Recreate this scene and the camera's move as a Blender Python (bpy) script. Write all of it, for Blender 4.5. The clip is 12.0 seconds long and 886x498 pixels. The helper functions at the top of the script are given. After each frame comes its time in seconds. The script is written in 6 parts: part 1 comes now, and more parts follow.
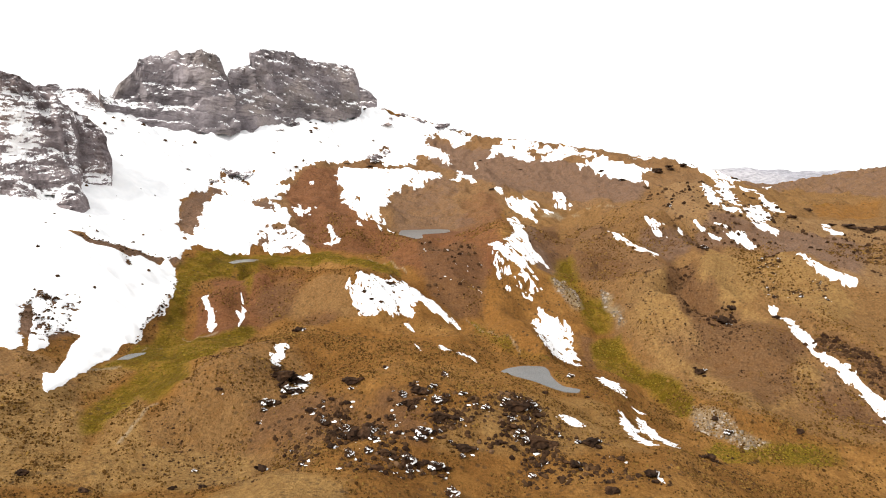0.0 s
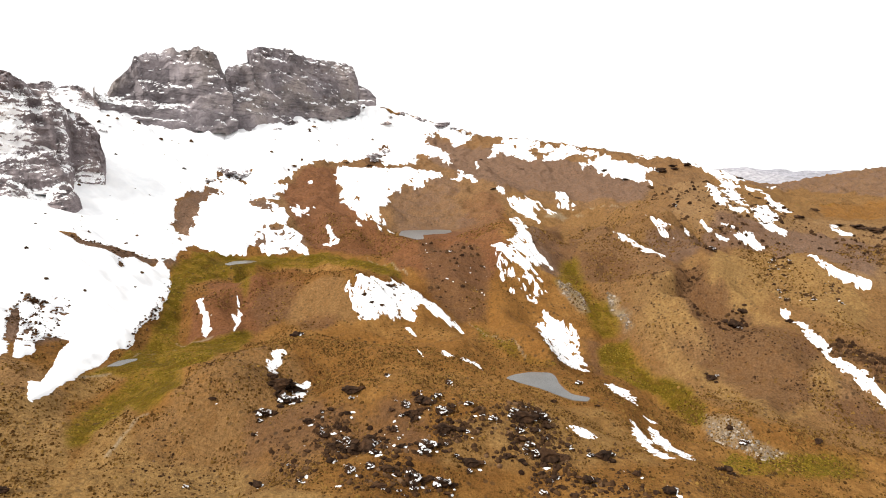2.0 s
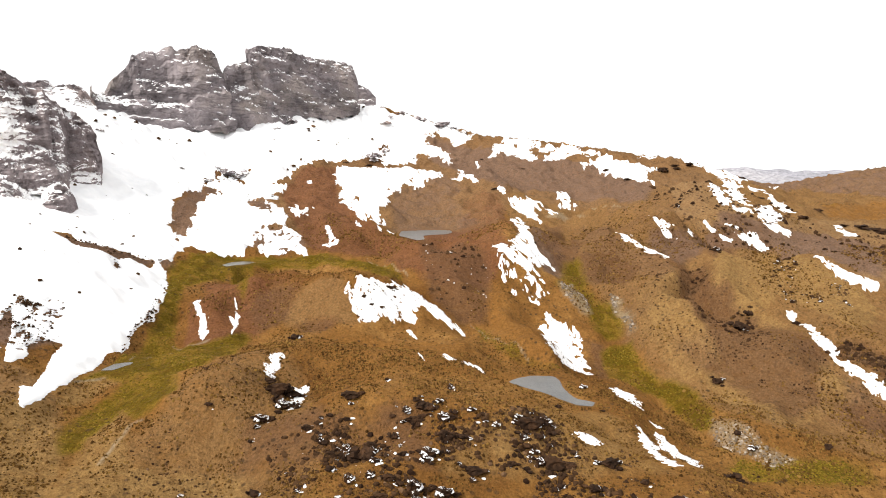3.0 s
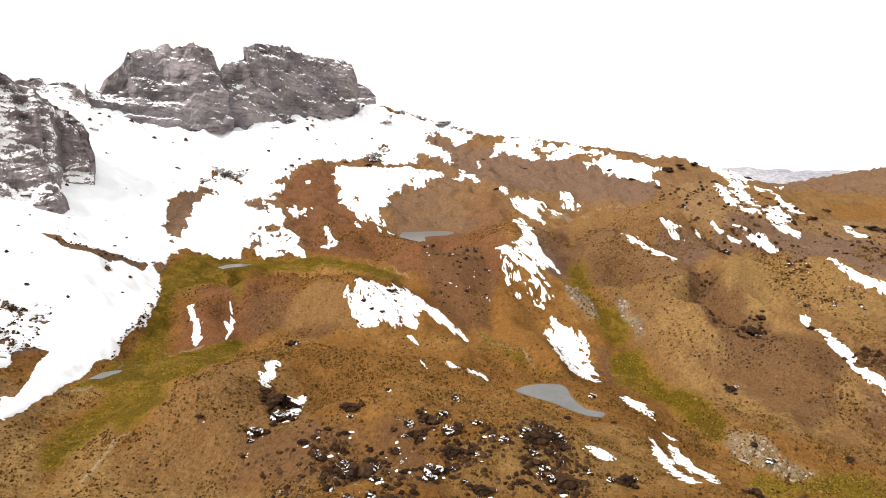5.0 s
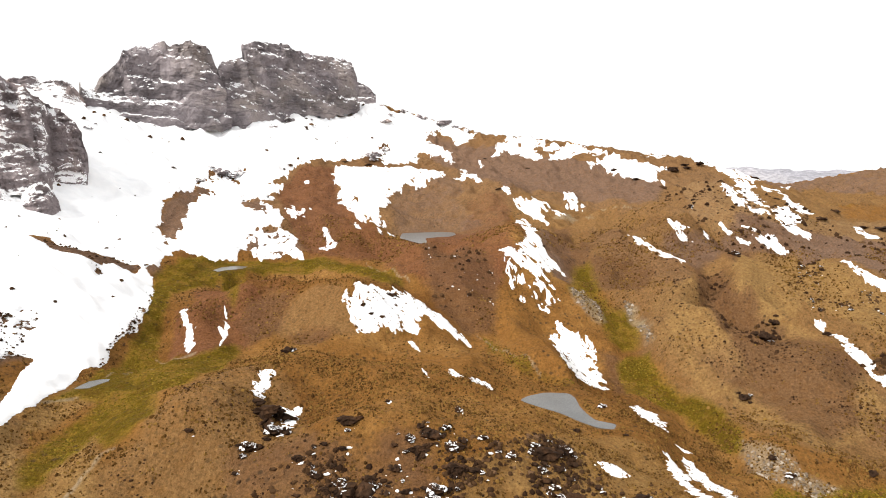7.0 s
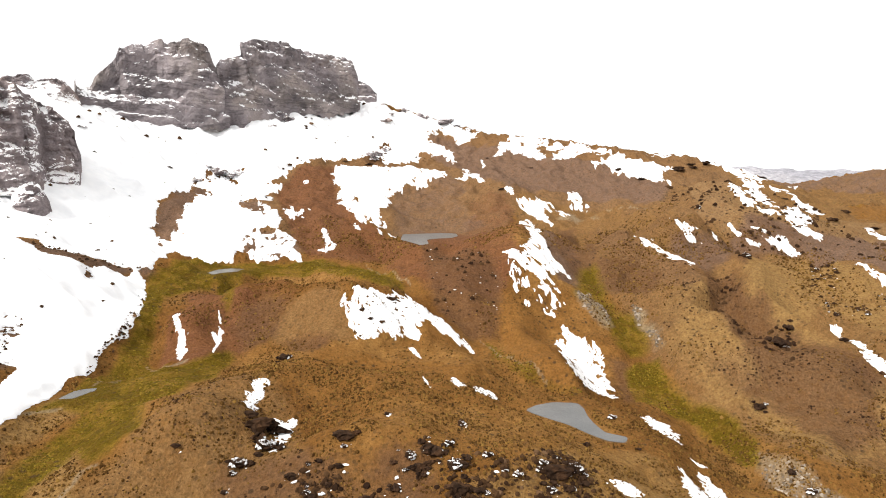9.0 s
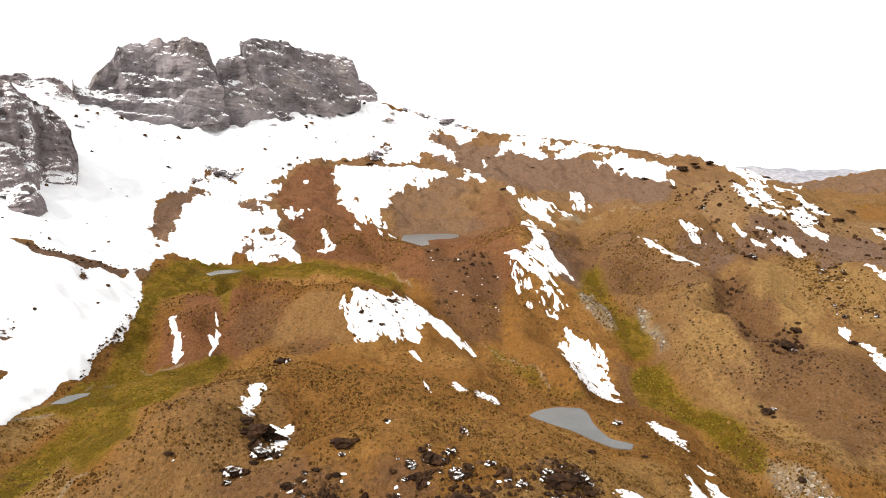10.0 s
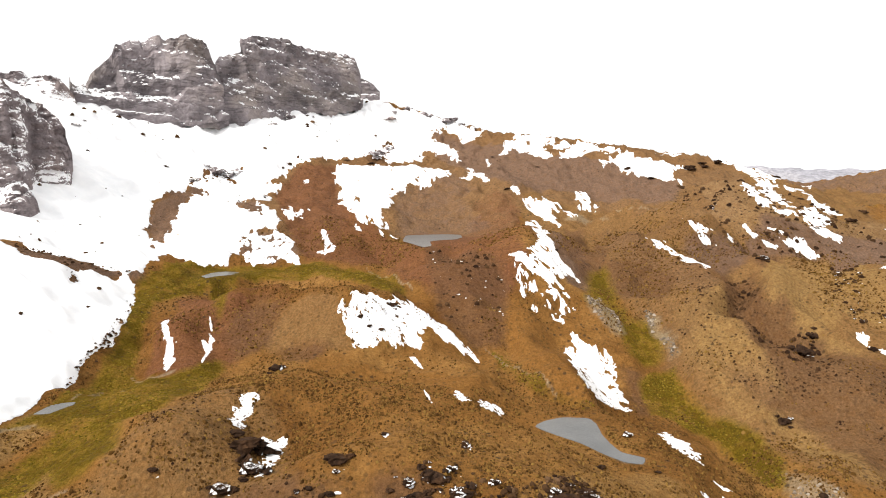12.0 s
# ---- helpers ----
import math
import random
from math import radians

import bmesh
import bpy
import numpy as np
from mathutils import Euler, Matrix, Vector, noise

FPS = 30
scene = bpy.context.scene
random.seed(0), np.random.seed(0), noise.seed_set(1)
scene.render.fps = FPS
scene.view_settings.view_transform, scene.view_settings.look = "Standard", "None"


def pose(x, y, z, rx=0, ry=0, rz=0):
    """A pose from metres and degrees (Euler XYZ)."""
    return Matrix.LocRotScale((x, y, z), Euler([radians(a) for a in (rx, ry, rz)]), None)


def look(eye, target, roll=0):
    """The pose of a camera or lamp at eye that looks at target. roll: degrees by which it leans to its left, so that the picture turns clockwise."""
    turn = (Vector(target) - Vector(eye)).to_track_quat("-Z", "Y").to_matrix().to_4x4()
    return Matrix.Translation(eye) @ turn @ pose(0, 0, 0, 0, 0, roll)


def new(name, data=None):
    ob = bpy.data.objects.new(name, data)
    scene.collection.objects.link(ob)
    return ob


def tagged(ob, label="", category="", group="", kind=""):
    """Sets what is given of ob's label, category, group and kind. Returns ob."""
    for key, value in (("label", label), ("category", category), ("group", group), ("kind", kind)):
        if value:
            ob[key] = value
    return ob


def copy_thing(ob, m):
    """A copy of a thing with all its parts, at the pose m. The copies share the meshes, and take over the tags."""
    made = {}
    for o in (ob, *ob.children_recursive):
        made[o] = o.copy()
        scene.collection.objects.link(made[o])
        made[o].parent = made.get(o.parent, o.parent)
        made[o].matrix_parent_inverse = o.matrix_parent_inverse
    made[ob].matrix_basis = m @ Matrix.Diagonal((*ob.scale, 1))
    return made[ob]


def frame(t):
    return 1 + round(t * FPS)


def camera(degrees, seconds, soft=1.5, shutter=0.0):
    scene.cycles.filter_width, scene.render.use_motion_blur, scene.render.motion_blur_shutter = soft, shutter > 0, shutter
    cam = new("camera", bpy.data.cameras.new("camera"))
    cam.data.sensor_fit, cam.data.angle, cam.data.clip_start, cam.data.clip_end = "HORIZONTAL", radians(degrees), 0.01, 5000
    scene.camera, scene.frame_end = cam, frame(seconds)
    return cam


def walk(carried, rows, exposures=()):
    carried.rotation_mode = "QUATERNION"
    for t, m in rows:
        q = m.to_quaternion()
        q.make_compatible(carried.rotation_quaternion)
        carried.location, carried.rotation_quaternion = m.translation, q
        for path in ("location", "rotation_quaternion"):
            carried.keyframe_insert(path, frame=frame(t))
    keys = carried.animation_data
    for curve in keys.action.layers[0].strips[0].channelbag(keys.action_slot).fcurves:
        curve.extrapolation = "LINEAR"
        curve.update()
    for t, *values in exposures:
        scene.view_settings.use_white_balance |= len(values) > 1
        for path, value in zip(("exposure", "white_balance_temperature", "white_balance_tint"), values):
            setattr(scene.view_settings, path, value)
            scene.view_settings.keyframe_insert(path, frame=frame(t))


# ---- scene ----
cam = camera(70.0, 12.0, soft=1.05)
EYE, METRES = 100.0, 60.0
ROWS = [
    (0.0, 0.0000, 0.0000, 0.0000, 0.00, -6.00, -0.04),
    (1.0, -0.0167, 0.0800, -0.0006, -0.07, -6.02, -0.06),
    (2.0, -0.0315, 0.1618, -0.0007, -0.12, -6.04, -0.07),
    (3.0, -0.0445, 0.2451, -0.0003, -0.17, -6.05, -0.08),
    (4.0, -0.0556, 0.3294, 0.0003, -0.19, -6.06, -0.09),
    (5.0, -0.0647, 0.4144, 0.0012, -0.20, -6.06, -0.09),
    (6.0, -0.0718, 0.4998, 0.0022, -0.19, -6.07, -0.08),
    (7.0, -0.0769, 0.5853, 0.0032, -0.16, -6.08, -0.08),
    (8.0, -0.0799, 0.6703, 0.0041, -0.11, -6.09, -0.07),
    (9.0, -0.0807, 0.7547, 0.0047, -0.03, -6.10, -0.07),
    (10.0, -0.0793, 0.8380, 0.0051, 0.08, -6.11, -0.06),
    (11.0, -0.0757, 0.9199, 0.0051, 0.22, -6.13, -0.05),
    (12.0, -0.0698, 1.0000, 0.0045, 0.40, -6.15, -0.05),
]
walk(cam, [(t, pose(METRES * x, METRES * y, EYE + METRES * z, 90 + pitch, roll, yaw)) for t, x, y, z, yaw, pitch, roll in ROWS], exposures=[(0.0, 0.55), (12.0, 0.55)])

# ---- overcast daylight ----
world = bpy.data.worlds.new("overcast_sky")
scene.world = world
world.use_nodes = True
wn, wl = world.node_tree.nodes, world.node_tree.links
wn.clear()
w_out = wn.new("ShaderNodeOutputWorld")
w_bg = wn.new("ShaderNodeBackground")
sky = wn.new("ShaderNodeTexSky")
sky.sky_type, sky.sun_disc = "NISHITA", False
sky.sun_elevation, sky.sun_rotation = radians(37), radians(-131)
sky.altitude = 4700
# a thin even cloud deck over the clear sky
w_co = wn.new("ShaderNodeTexCoord")
w_map = wn.new("ShaderNodeMapping")
w_map.inputs["Scale"].default_value = (1.6, 1.6, 5.0)
w_noise = wn.new("ShaderNodeTexNoise")
w_noise.inputs["Scale"].default_value = 1.7
w_noise.inputs["Detail"].default_value = 4.0
w_ramp = wn.new("ShaderNodeValToRGB")
w_ramp.color_ramp.elements[0].position, w_ramp.color_ramp.elements[0].color = 0.26, (7.6, 7.6, 7.7, 1)
w_ramp.color_ramp.elements[1].position, w_ramp.color_ramp.elements[1].color = 0.44, (11.0, 10.9, 10.7, 1)
w_mix = wn.new("ShaderNodeMixRGB")
w_mix.inputs["Fac"].default_value = 0.9
wl.new(w_co.outputs["Generated"], w_map.inputs["Vector"])
wl.new(w_map.outputs["Vector"], w_noise.inputs["Vector"])
wl.new(w_noise.outputs["Fac"], w_ramp.inputs["Fac"])
wl.new(sky.outputs["Color"], w_mix.inputs["Color1"])
wl.new(w_ramp.outputs["Color"], w_mix.inputs["Color2"])
wl.new(w_mix.outputs["Color"], w_bg.inputs["Color"])
w_bg.inputs["Strength"].default_value = 0.084
wl.new(w_bg.outputs["Background"], w_out.inputs["Surface"])

sun = new("sun", bpy.data.lights.new("sun", "SUN"))
sun.data.energy, sun.data.angle, sun.data.color = 3.5, radians(14), (1.0, 0.95, 0.87)
sun.matrix_world = look((-70, -60, 70), (0, 0, 0))

# ---- the lie of the land: a base level and round bumps (+) and dips (-) fitted to the camera's view: x, y, radius, height ----
BASE = 66.3
NEAR_FORMS = [
    (0, -60, 78, -57.3), (0, 90, 78, -25.6), (-120, 90, 78, -10.6), (-4, 163, 78, 17.1),
    (58, 169, 78, 25.0), (132, 138, 78, -64.8), (-112, 159, 78, -26.6), (49, 248, 99, -36.9),
    (-180, 180, 99, -6.2), (133, 232, 104, 16.5), (-121, 249, 108, 38.7), (240, 150, 110, -10.6),
    (-300, 60, 119, -36.4), (-270, 210, 133, -20.4), (480, 240, 209, -17.7), (0, -60, 16, -1.6),
    (0, 90, 16, -9.0), (-120, 90, 21, -5.9), (-4, 163, 23, -20.7), (-41, 173, 24, -5.3),
    (58, 169, 25, 7.5), (35, 175, 25, -11.9), (-21, 178, 25, 23.0), (-112, 159, 27, 5.0),
]
NEAR_B_FORMS = [
    (42, 199, 28, -1.2), (-103, 180, 29, -11.4), (-60, 200, 29, -25.4), (1, 213, 29, -5.6),
    (71, 211, 31, -3.3), (110, 200, 32, -1.2), (-103, 209, 32, 12.4), (-52, 228, 32, 11.7),
    (53, 232, 33, 12.7), (-180, 180, 35, 6.1), (107, 233, 35, 5.6), (-143, 217, 36, -5.3),
    (150, 225, 37, -13.7), (-121, 249, 38, -11.7), (240, 150, 39, -23.3), (198, 228, 42, 1.6),
    (-300, 60, 42, -4.4), (-270, 210, 47, 1.1), (480, 240, 74, -5.4), (-71, 212, 13, 15.7),
    (-22, 187, 11, -12.4), (-143, 217, 16, 3.4), (-64, 246, 15, 1.0), (-52, 228, 14, -8.4),
]
NEAR_C_FORMS = [
    (-122, 217, 15, -7.4), (107, 244, 16, 7.9), (-41, 173, 11, -6.8), (94, 215, 14, -2.7),
    (133, 232, 16, -3.7),
]
MIDDLE_FORMS = [
    (-38, 292, 115, -20.7), (97, 336, 136, 2.5), (-84, 401, 160, -44.9), (90, 463, 184, 7.4),
    (0, 259, 36, 1.3), (76, 254, 37, -27.7), (44, 264, 37, -2.6), (-38, 292, 41, 7.0),
    (7, 312, 43, 1.0), (45, 316, 44, 23.6), (-16, 344, 48, -0.7), (97, 336, 48, -29.9),
    (23, 358, 50, -14.7), (-66, 378, 53, 17.1), (66, 393, 55, 17.4), (-76, 434, 61, -4.1),
    (-30, 462, 64, -2.9), (-90, 516, 72, -10.7), (79, 519, 72, -12.3), (-8, 535, 74, 6.8),
    (-68, 295, 18, -11.4), (-43, 309, 19, 17.8), (31, 395, 24, 10.6), (-16, 301, 18, -5.1),
]
MIDDLE_B_FORMS = [
    (-42, 454, 27, 11.7), (48, 557, 34, 10.1), (-16, 344, 21, -6.4), (-4, 365, 22, 12.6),
    (45, 316, 19, 1.9), (65, 253, 16, 7.1), (27, 263, 16, -7.5), (-8, 535, 32, -9.1),
    (-90, 516, 31, 5.7), (69, 357, 22, 2.1), (-76, 434, 26, -3.2), (-38, 292, 18, -9.4),
    (0, 259, 16, -4.6), (7, 312, 19, -8.5),
]
EAST_FORMS = [
    (228, 288, 143, -6.1), (360, 408, 212, -37.1), (238, 491, 213, -3.9), (118, 287, 43, 9.8),
    (172, 299, 48, -0.7), (228, 288, 51, -15.4), (214, 349, 57, 1.5), (161, 391, 58, 14.9),
    (300, 300, 59, 2.1), (115, 450, 64, -3.7), (204, 441, 67, -6.1), (360, 408, 75, 9.3),
    (187, 512, 75, 19.2), (300, 480, 78, -17.8), (255, 550, 84, 9.5), (450, 480, 91, 8.3),
    (137, 432, 27, 9.7), (115, 450, 28, -15.3), (172, 299, 21, 0.4), (214, 349, 25, 3.4),
    (130, 349, 22, 7.2), (147, 313, 21, -0.8), (238, 491, 33, 5.7), (137, 400, 25, -8.0),
]
EAST_B_FORMS = [
    (200, 404, 27, -4.3), (204, 441, 29, -9.4),
]
WEST_FORMS = [
    (-189, 327, 147, -27.2), (-360, 300, 183, 30.7), (-300, 470, 217, 26.4), (-153, 255, 41, 16.2),
    (-105, 282, 41, -22.5), (-204, 252, 45, -11.5), (-149, 310, 47, -10.1), (-96, 336, 48, 22.3),
    (-189, 327, 52, 23.5), (-120, 372, 54, -23.6), (-270, 312, 57, -4.6), (-162, 396, 59, -7.0),
    (-216, 372, 59, -2.1), (-360, 300, 65, -4.5), (-132, 456, 66, 19.7), (-276, 390, 66, -13.8),
    (-240, 430, 68, 8.3), (-300, 470, 77, 14.8), (-193, 558, 81, -25.9), (-420, 450, 85, 5.1),
    (-276, 390, 29, 0.6), (-255, 410, 29, 4.8), (-105, 282, 18, 3.6), (-300, 470, 33, -3.6),
]
WEST_B_FORMS = [
    (-118, 310, 20, 2.0), (-149, 310, 21, -2.6),
]
BACK_FORMS = [
    (-118, 573, 228, -43.0), (18, 738, 288, 82.8), (271, 720, 300, -19.6), (510, 660, 325, 50.4),
    (-180, 930, 369, 31.6), (-480, 840, 377, 73.4), (240, 1020, 409, -72.6), (600, 1200, 523, 43.9),
    (117, 569, 80, -25.1), (32, 612, 85, 12.0), (-103, 618, 86, 3.1), (-293, 576, 89, 11.6),
    (164, 628, 90, 1.1), (-228, 650, 95, -4.2), (-54, 696, 96, -3.9), (-390, 600, 99, 14.0),
    (396, 600, 99, -18.9), (-160, 719, 102, 5.3), (18, 738, 102, -46.5), (271, 720, 106, 15.1),
    (139, 765, 107, 27.8), (-71, 797, 110, -10.5), (510, 660, 115, -2.7), (72, 852, 118, 5.6),
]
BACK_B_FORMS = [
    (-27, 900, 124, 34.7), (443, 810, 127, -16.0), (-180, 930, 131, 32.8), (-480, 840, 134, 1.5),
    (720, 720, 141, 9.0), (583, 840, 141, 34.8), (240, 1020, 145, -13.5), (0, 1080, 149, -6.2),
    (-240, 1080, 153, -2.0), (480, 1080, 163, -8.6), (-180, 1260, 176, 4.0), (600, 1200, 185, 5.0),
    (-296, 595, 40, -0.4), (-71, 797, 48, -19.5), (139, 765, 47, -13.1), (-180, 930, 57, -3.5),
    (-112, 848, 51, 12.2), (420, 900, 60, -6.0), (262, 765, 48, -7.5), (-174, 618, 39, 6.7),
    (-174, 780, 48, -1.7), (69, 744, 45, 6.8), (-160, 719, 44, 7.1), (-126, 648, 40, 2.6),
]
BACK_C_FORMS = [
    (117, 569, 35, -4.3), (-210, 685, 43, -1.0),
]
FINE_A_FORMS = [
    (-22, 184, 14, 1.1), (-92, 191, 16, 3.7), (-117, 194, 17, 1.3), (24, 196, 15, 7.7),
    (44, 198, 15, -3.9), (28, 210, 16, -5.7), (-124, 216, 19, 1.6), (0, 217, 16, -4.5),
    (50, 229, 18, 5.3), (32, 230, 17, 3.6), (138, 233, 20, 9.1), (-113, 234, 19, 1.6),
    (-22, 235, 18, -3.1), (64, 235, 18, -7.9), (76, 237, 19, -2.1), (-64, 240, 19, 5.4),
    (-47, 242, 19, 3.5), (48, 246, 19, -2.8), (68, 248, 19, 9.4), (-140, 251, 22, -4.2),
    (-57, 256, 20, -8.7), (-10, 257, 19, 4.8), (-115, 257, 21, 9.7), (25, 258, 19, -4.6),
]
FINE_B_FORMS = [
    (10, 258, 19, 5.1), (-35, 259, 20, -1.2), (153, 261, 23, -14.2), (46, 265, 20, -4.3),
    (-17, 268, 20, -8.2), (-158, 277, 24, 2.1), (156, 281, 24, 18.5), (-63, 282, 22, 10.7),
    (33, 282, 21, 9.9), (-106, 283, 23, -8.3), (-30, 286, 22, 2.0), (118, 287, 23, -11.7),
    (3, 290, 22, -8.2), (25, 299, 23, 10.0), (163, 302, 26, 5.9), (-115, 305, 24, 2.5),
    (103, 306, 24, 13.1), (142, 308, 25, 7.0), (-57, 310, 24, -19.9), (-148, 311, 26, -6.7),
    (-168, 311, 26, 7.5), (-72, 312, 24, 14.4), (3, 312, 23, 11.1), (42, 312, 24, -19.9),
]
FINE_C_FORMS = [
    (117, 316, 25, -5.6), (77, 316, 24, -3.2), (-26, 323, 24, -4.2), (-105, 326, 26, 2.6),
    (146, 327, 27, -12.5), (191, 329, 29, -7.3), (92, 329, 26, -5.9), (-86, 329, 26, 2.9),
    (66, 332, 25, 9.3), (132, 336, 27, 10.0), (1, 336, 25, 8.2), (35, 340, 26, -4.9),
    (154, 342, 28, -12.7), (113, 343, 27, -9.2), (-90, 345, 27, -10.8), (88, 349, 27, 4.9),
    (18, 352, 26, -3.7), (186, 354, 30, 7.1), (219, 355, 31, 6.4), (144, 357, 29, 22.3),
    (-28, 359, 27, 15.6), (-163, 364, 30, -4.1), (73, 366, 28, 10.3), (121, 367, 29, 10.3),
]
FINE_D_FORMS = [
    (2, 370, 28, -15.2), (-111, 370, 29, -4.2), (-131, 380, 30, 8.2), (105, 385, 30, -14.4),
    (21, 387, 29, 22.3), (159, 390, 32, -16.2), (63, 396, 30, -12.6), (-176, 407, 33, -2.8),
    (108, 419, 32, 18.9), (-12, 429, 32, -10.1), (161, 431, 35, -11.7), (40, 435, 33, 17.9),
    (205, 438, 36, -3.5), (247, 445, 38, -1.7), (-86, 458, 35, 4.4), (185, 463, 37, 19.4),
    (226, 465, 39, -0.9), (295, 468, 41, -4.8), (311, 492, 42, 5.4), (252, 497, 42, 5.6),
    (75, 512, 39, -1.1), (237, 520, 42, -7.8), (187, 529, 42, -2.4), (129, 575, 42, 5.2),
]
FINE_E_FORMS = [
    (205, 619, 42, -6.4), (258, 645, 35, -1.4), (300, 647, 36, -1.1), (254, 656, 35, 1.1),
    (246, 664, 35, 3.6), (324, 667, 37, -1.0), (236, 676, 36, 1.8), (288, 682, 37, -0.9),
    (226, 690, 36, -0.9), (342, 700, 39, -3.2), (217, 706, 37, -1.5), (190, 719, 37, 2.7),
    (245, 732, 42, -13.9), (345, 738, 41, -2.3), (377, 739, 42, -2.7), (433, 808, 45, -2.1),
    (589, 808, 45, -3.6), (130, 810, 41, 1.5), (98, 829, 42, 1.0), (582, 836, 45, -1.5),
    (471, 839, 45, -0.9), (615, 841, 45, -0.9), (119, 851, 43, 1.6), (536, 852, 45, -1.6),
]
FINE_F_FORMS = [
    (628, 858, 45, -1.4), (47, 859, 43, -3.0), (-73, 901, 45, 0.9), (-8, 902, 45, 1.2),
    (30, 908, 45, -1.3), (548, 918, 45, -3.9), (-51, 919, 45, -1.5),
]
FORMS = NEAR_FORMS + NEAR_B_FORMS + NEAR_C_FORMS + MIDDLE_FORMS + MIDDLE_B_FORMS + EAST_FORMS + EAST_B_FORMS + WEST_FORMS + WEST_B_FORMS + BACK_FORMS + BACK_B_FORMS + BACK_C_FORMS + FINE_A_FORMS + FINE_B_FORMS + FINE_C_FORMS + FINE_D_FORMS + FINE_E_FORMS + FINE_F_FORMS


def lattice(ix, iy, seed):
    h = (ix.astype(np.int64) * 374761393 + iy.astype(np.int64) * 668265263 + seed * 69069) & 0x7FFFFFFF
    h = ((h ^ (h >> 13)) * 1274126177) & 0x7FFFFFFF
    return ((h ^ (h >> 16)) & 0xFFFF) / 65535.0


def value_noise(x, y, size, seed=0):
    """Smooth noise from -1 to 1 with cells of that many metres."""
    x, y = np.asarray(x, float) / size, np.asarray(y, float) / size
    ix, iy = np.floor(x), np.floor(y)
    fx, fy = x - ix, y - iy
    fx, fy = fx * fx * fx * (fx * (6 * fx - 15) + 10), fy * fy * fy * (fy * (6 * fy - 15) + 10)
    a, b = lattice(ix, iy, seed), lattice(ix + 1, iy, seed)
    c, d = lattice(ix, iy + 1, seed), lattice(ix + 1, iy + 1, seed)
    return 2 * ((a * (1 - fx) + b * fx) * (1 - fy) + (c * (1 - fx) + d * fx) * fy) - 1


def fractal(x, y, size, octaves, seed=0, gain=0.5):
    total, amp = 0, 1.0
    for k in range(octaves):
        total = total + amp * value_noise(x + 17.3 * k, y - 9.1 * k, size / 2 ** k, seed + k)
        amp *= gain
    return total


def smooth(a, b, v):
    s = np.clip((v - a) / (b - a), 0, 1)
    return s * s * (3 - 2 * s)


def broad(x, y):
    """Height of the large forms alone."""
    x, y = np.asarray(x, float), np.asarray(y, float)
    z = np.full(np.broadcast(x, y).shape, BASE)
    for cx, cy, r, h in FORMS:
        z = z + h * np.exp(-((x - cx) ** 2 + (y - cy) ** 2) / (2 * r * r))
    away = smooth(1100, 2200, np.hypot(x, y))
    return z * (1 - away) + (82 + 14 * value_noise(x, y, 900, 5)) * away


# gullies (-) and spurs (+) along lines on the plan: height, half-width, line
GULLIES = [
    (-8, 8, [(103, 510), (77, 424), (75, 384), (81, 348), (86, 312), (90, 285), (96, 241)]),
    (-11, 7, [(141, 371), (132, 340), (135, 322), (142, 308), (151, 295), (163, 281)]),
    (-2.5, 5, [(-110, 340), (-100, 312), (-94, 294), (-88, 286)]),
    (-2.5, 5, [(-125, 319), (-115, 292), (-110, 274)]),
    (-4, 10, [(47, 552), (61, 467), (58, 368), (62, 303), (61, 276)]),
    (-5, 6, [(25, 417), (18, 360), (20, 331), (26, 294)]),
    (-8, 8, [(-51, 395), (-27, 362), (-7, 339), (9, 314), (25, 282), (36, 271)]),
    (-3, 6, [(-33, 435), (-30, 420), (-20, 406), (-13, 356)]),
    (-5, 9, [(164, 319), (170, 294), (174, 266), (176, 242)]),
]
RILLS = [
    # unseen dip behind the eastern crest, added so its edge shows from the camera
    (-8, 11, [(160, 412), (185, 408), (205, 398), (230, 392), (250, 385)]),
    (-4, 6, [(150, 385), (133, 371), (117, 353), (104, 345), (95, 346)]),
    (-5, 6, [(152, 378), (136, 345), (136, 333), (131, 300), (140, 284), (154, 276)]),
    (-4, 5, [(159, 334), (166, 322), (165, 295), (171, 281), (171, 262)]),
    (-3, 5, [(105, 305), (117, 289), (129, 275), (139, 264)]),
    (-6, 12, [(91, 430), (102, 395), (110, 373)]),
    (-4, 10, [(-142, 339), (-132, 308), (-127, 271), (-118, 225), (-110, 190)]),
    (-1.5, 4, [(-42, 253), (-39, 236), (-37, 219)]),
]
SIDE_RILLS = [
    (-1.5, 4, [(-33, 251), (-28, 224)]),
    (-3, 7, [(-101, 617), (-88, 534), (-54, 453), (-36, 426)]),
    (-3, 7, [(-140, 599), (-119, 528), (-83, 432)]),
    (-2, 4, [(120, 334), (124, 306), (138, 276), (151, 259)]),
    (-2, 5, [(94, 392), (99, 370), (96, 346)]),
    # two more unseen dips behind crests, added to set off their edges in view
    (-6, 11, [(-108, 356), (-87, 363), (-57, 346)]),
    (-12, 12, [(123, 534), (145, 530), (159, 485), (170, 437)]),
]
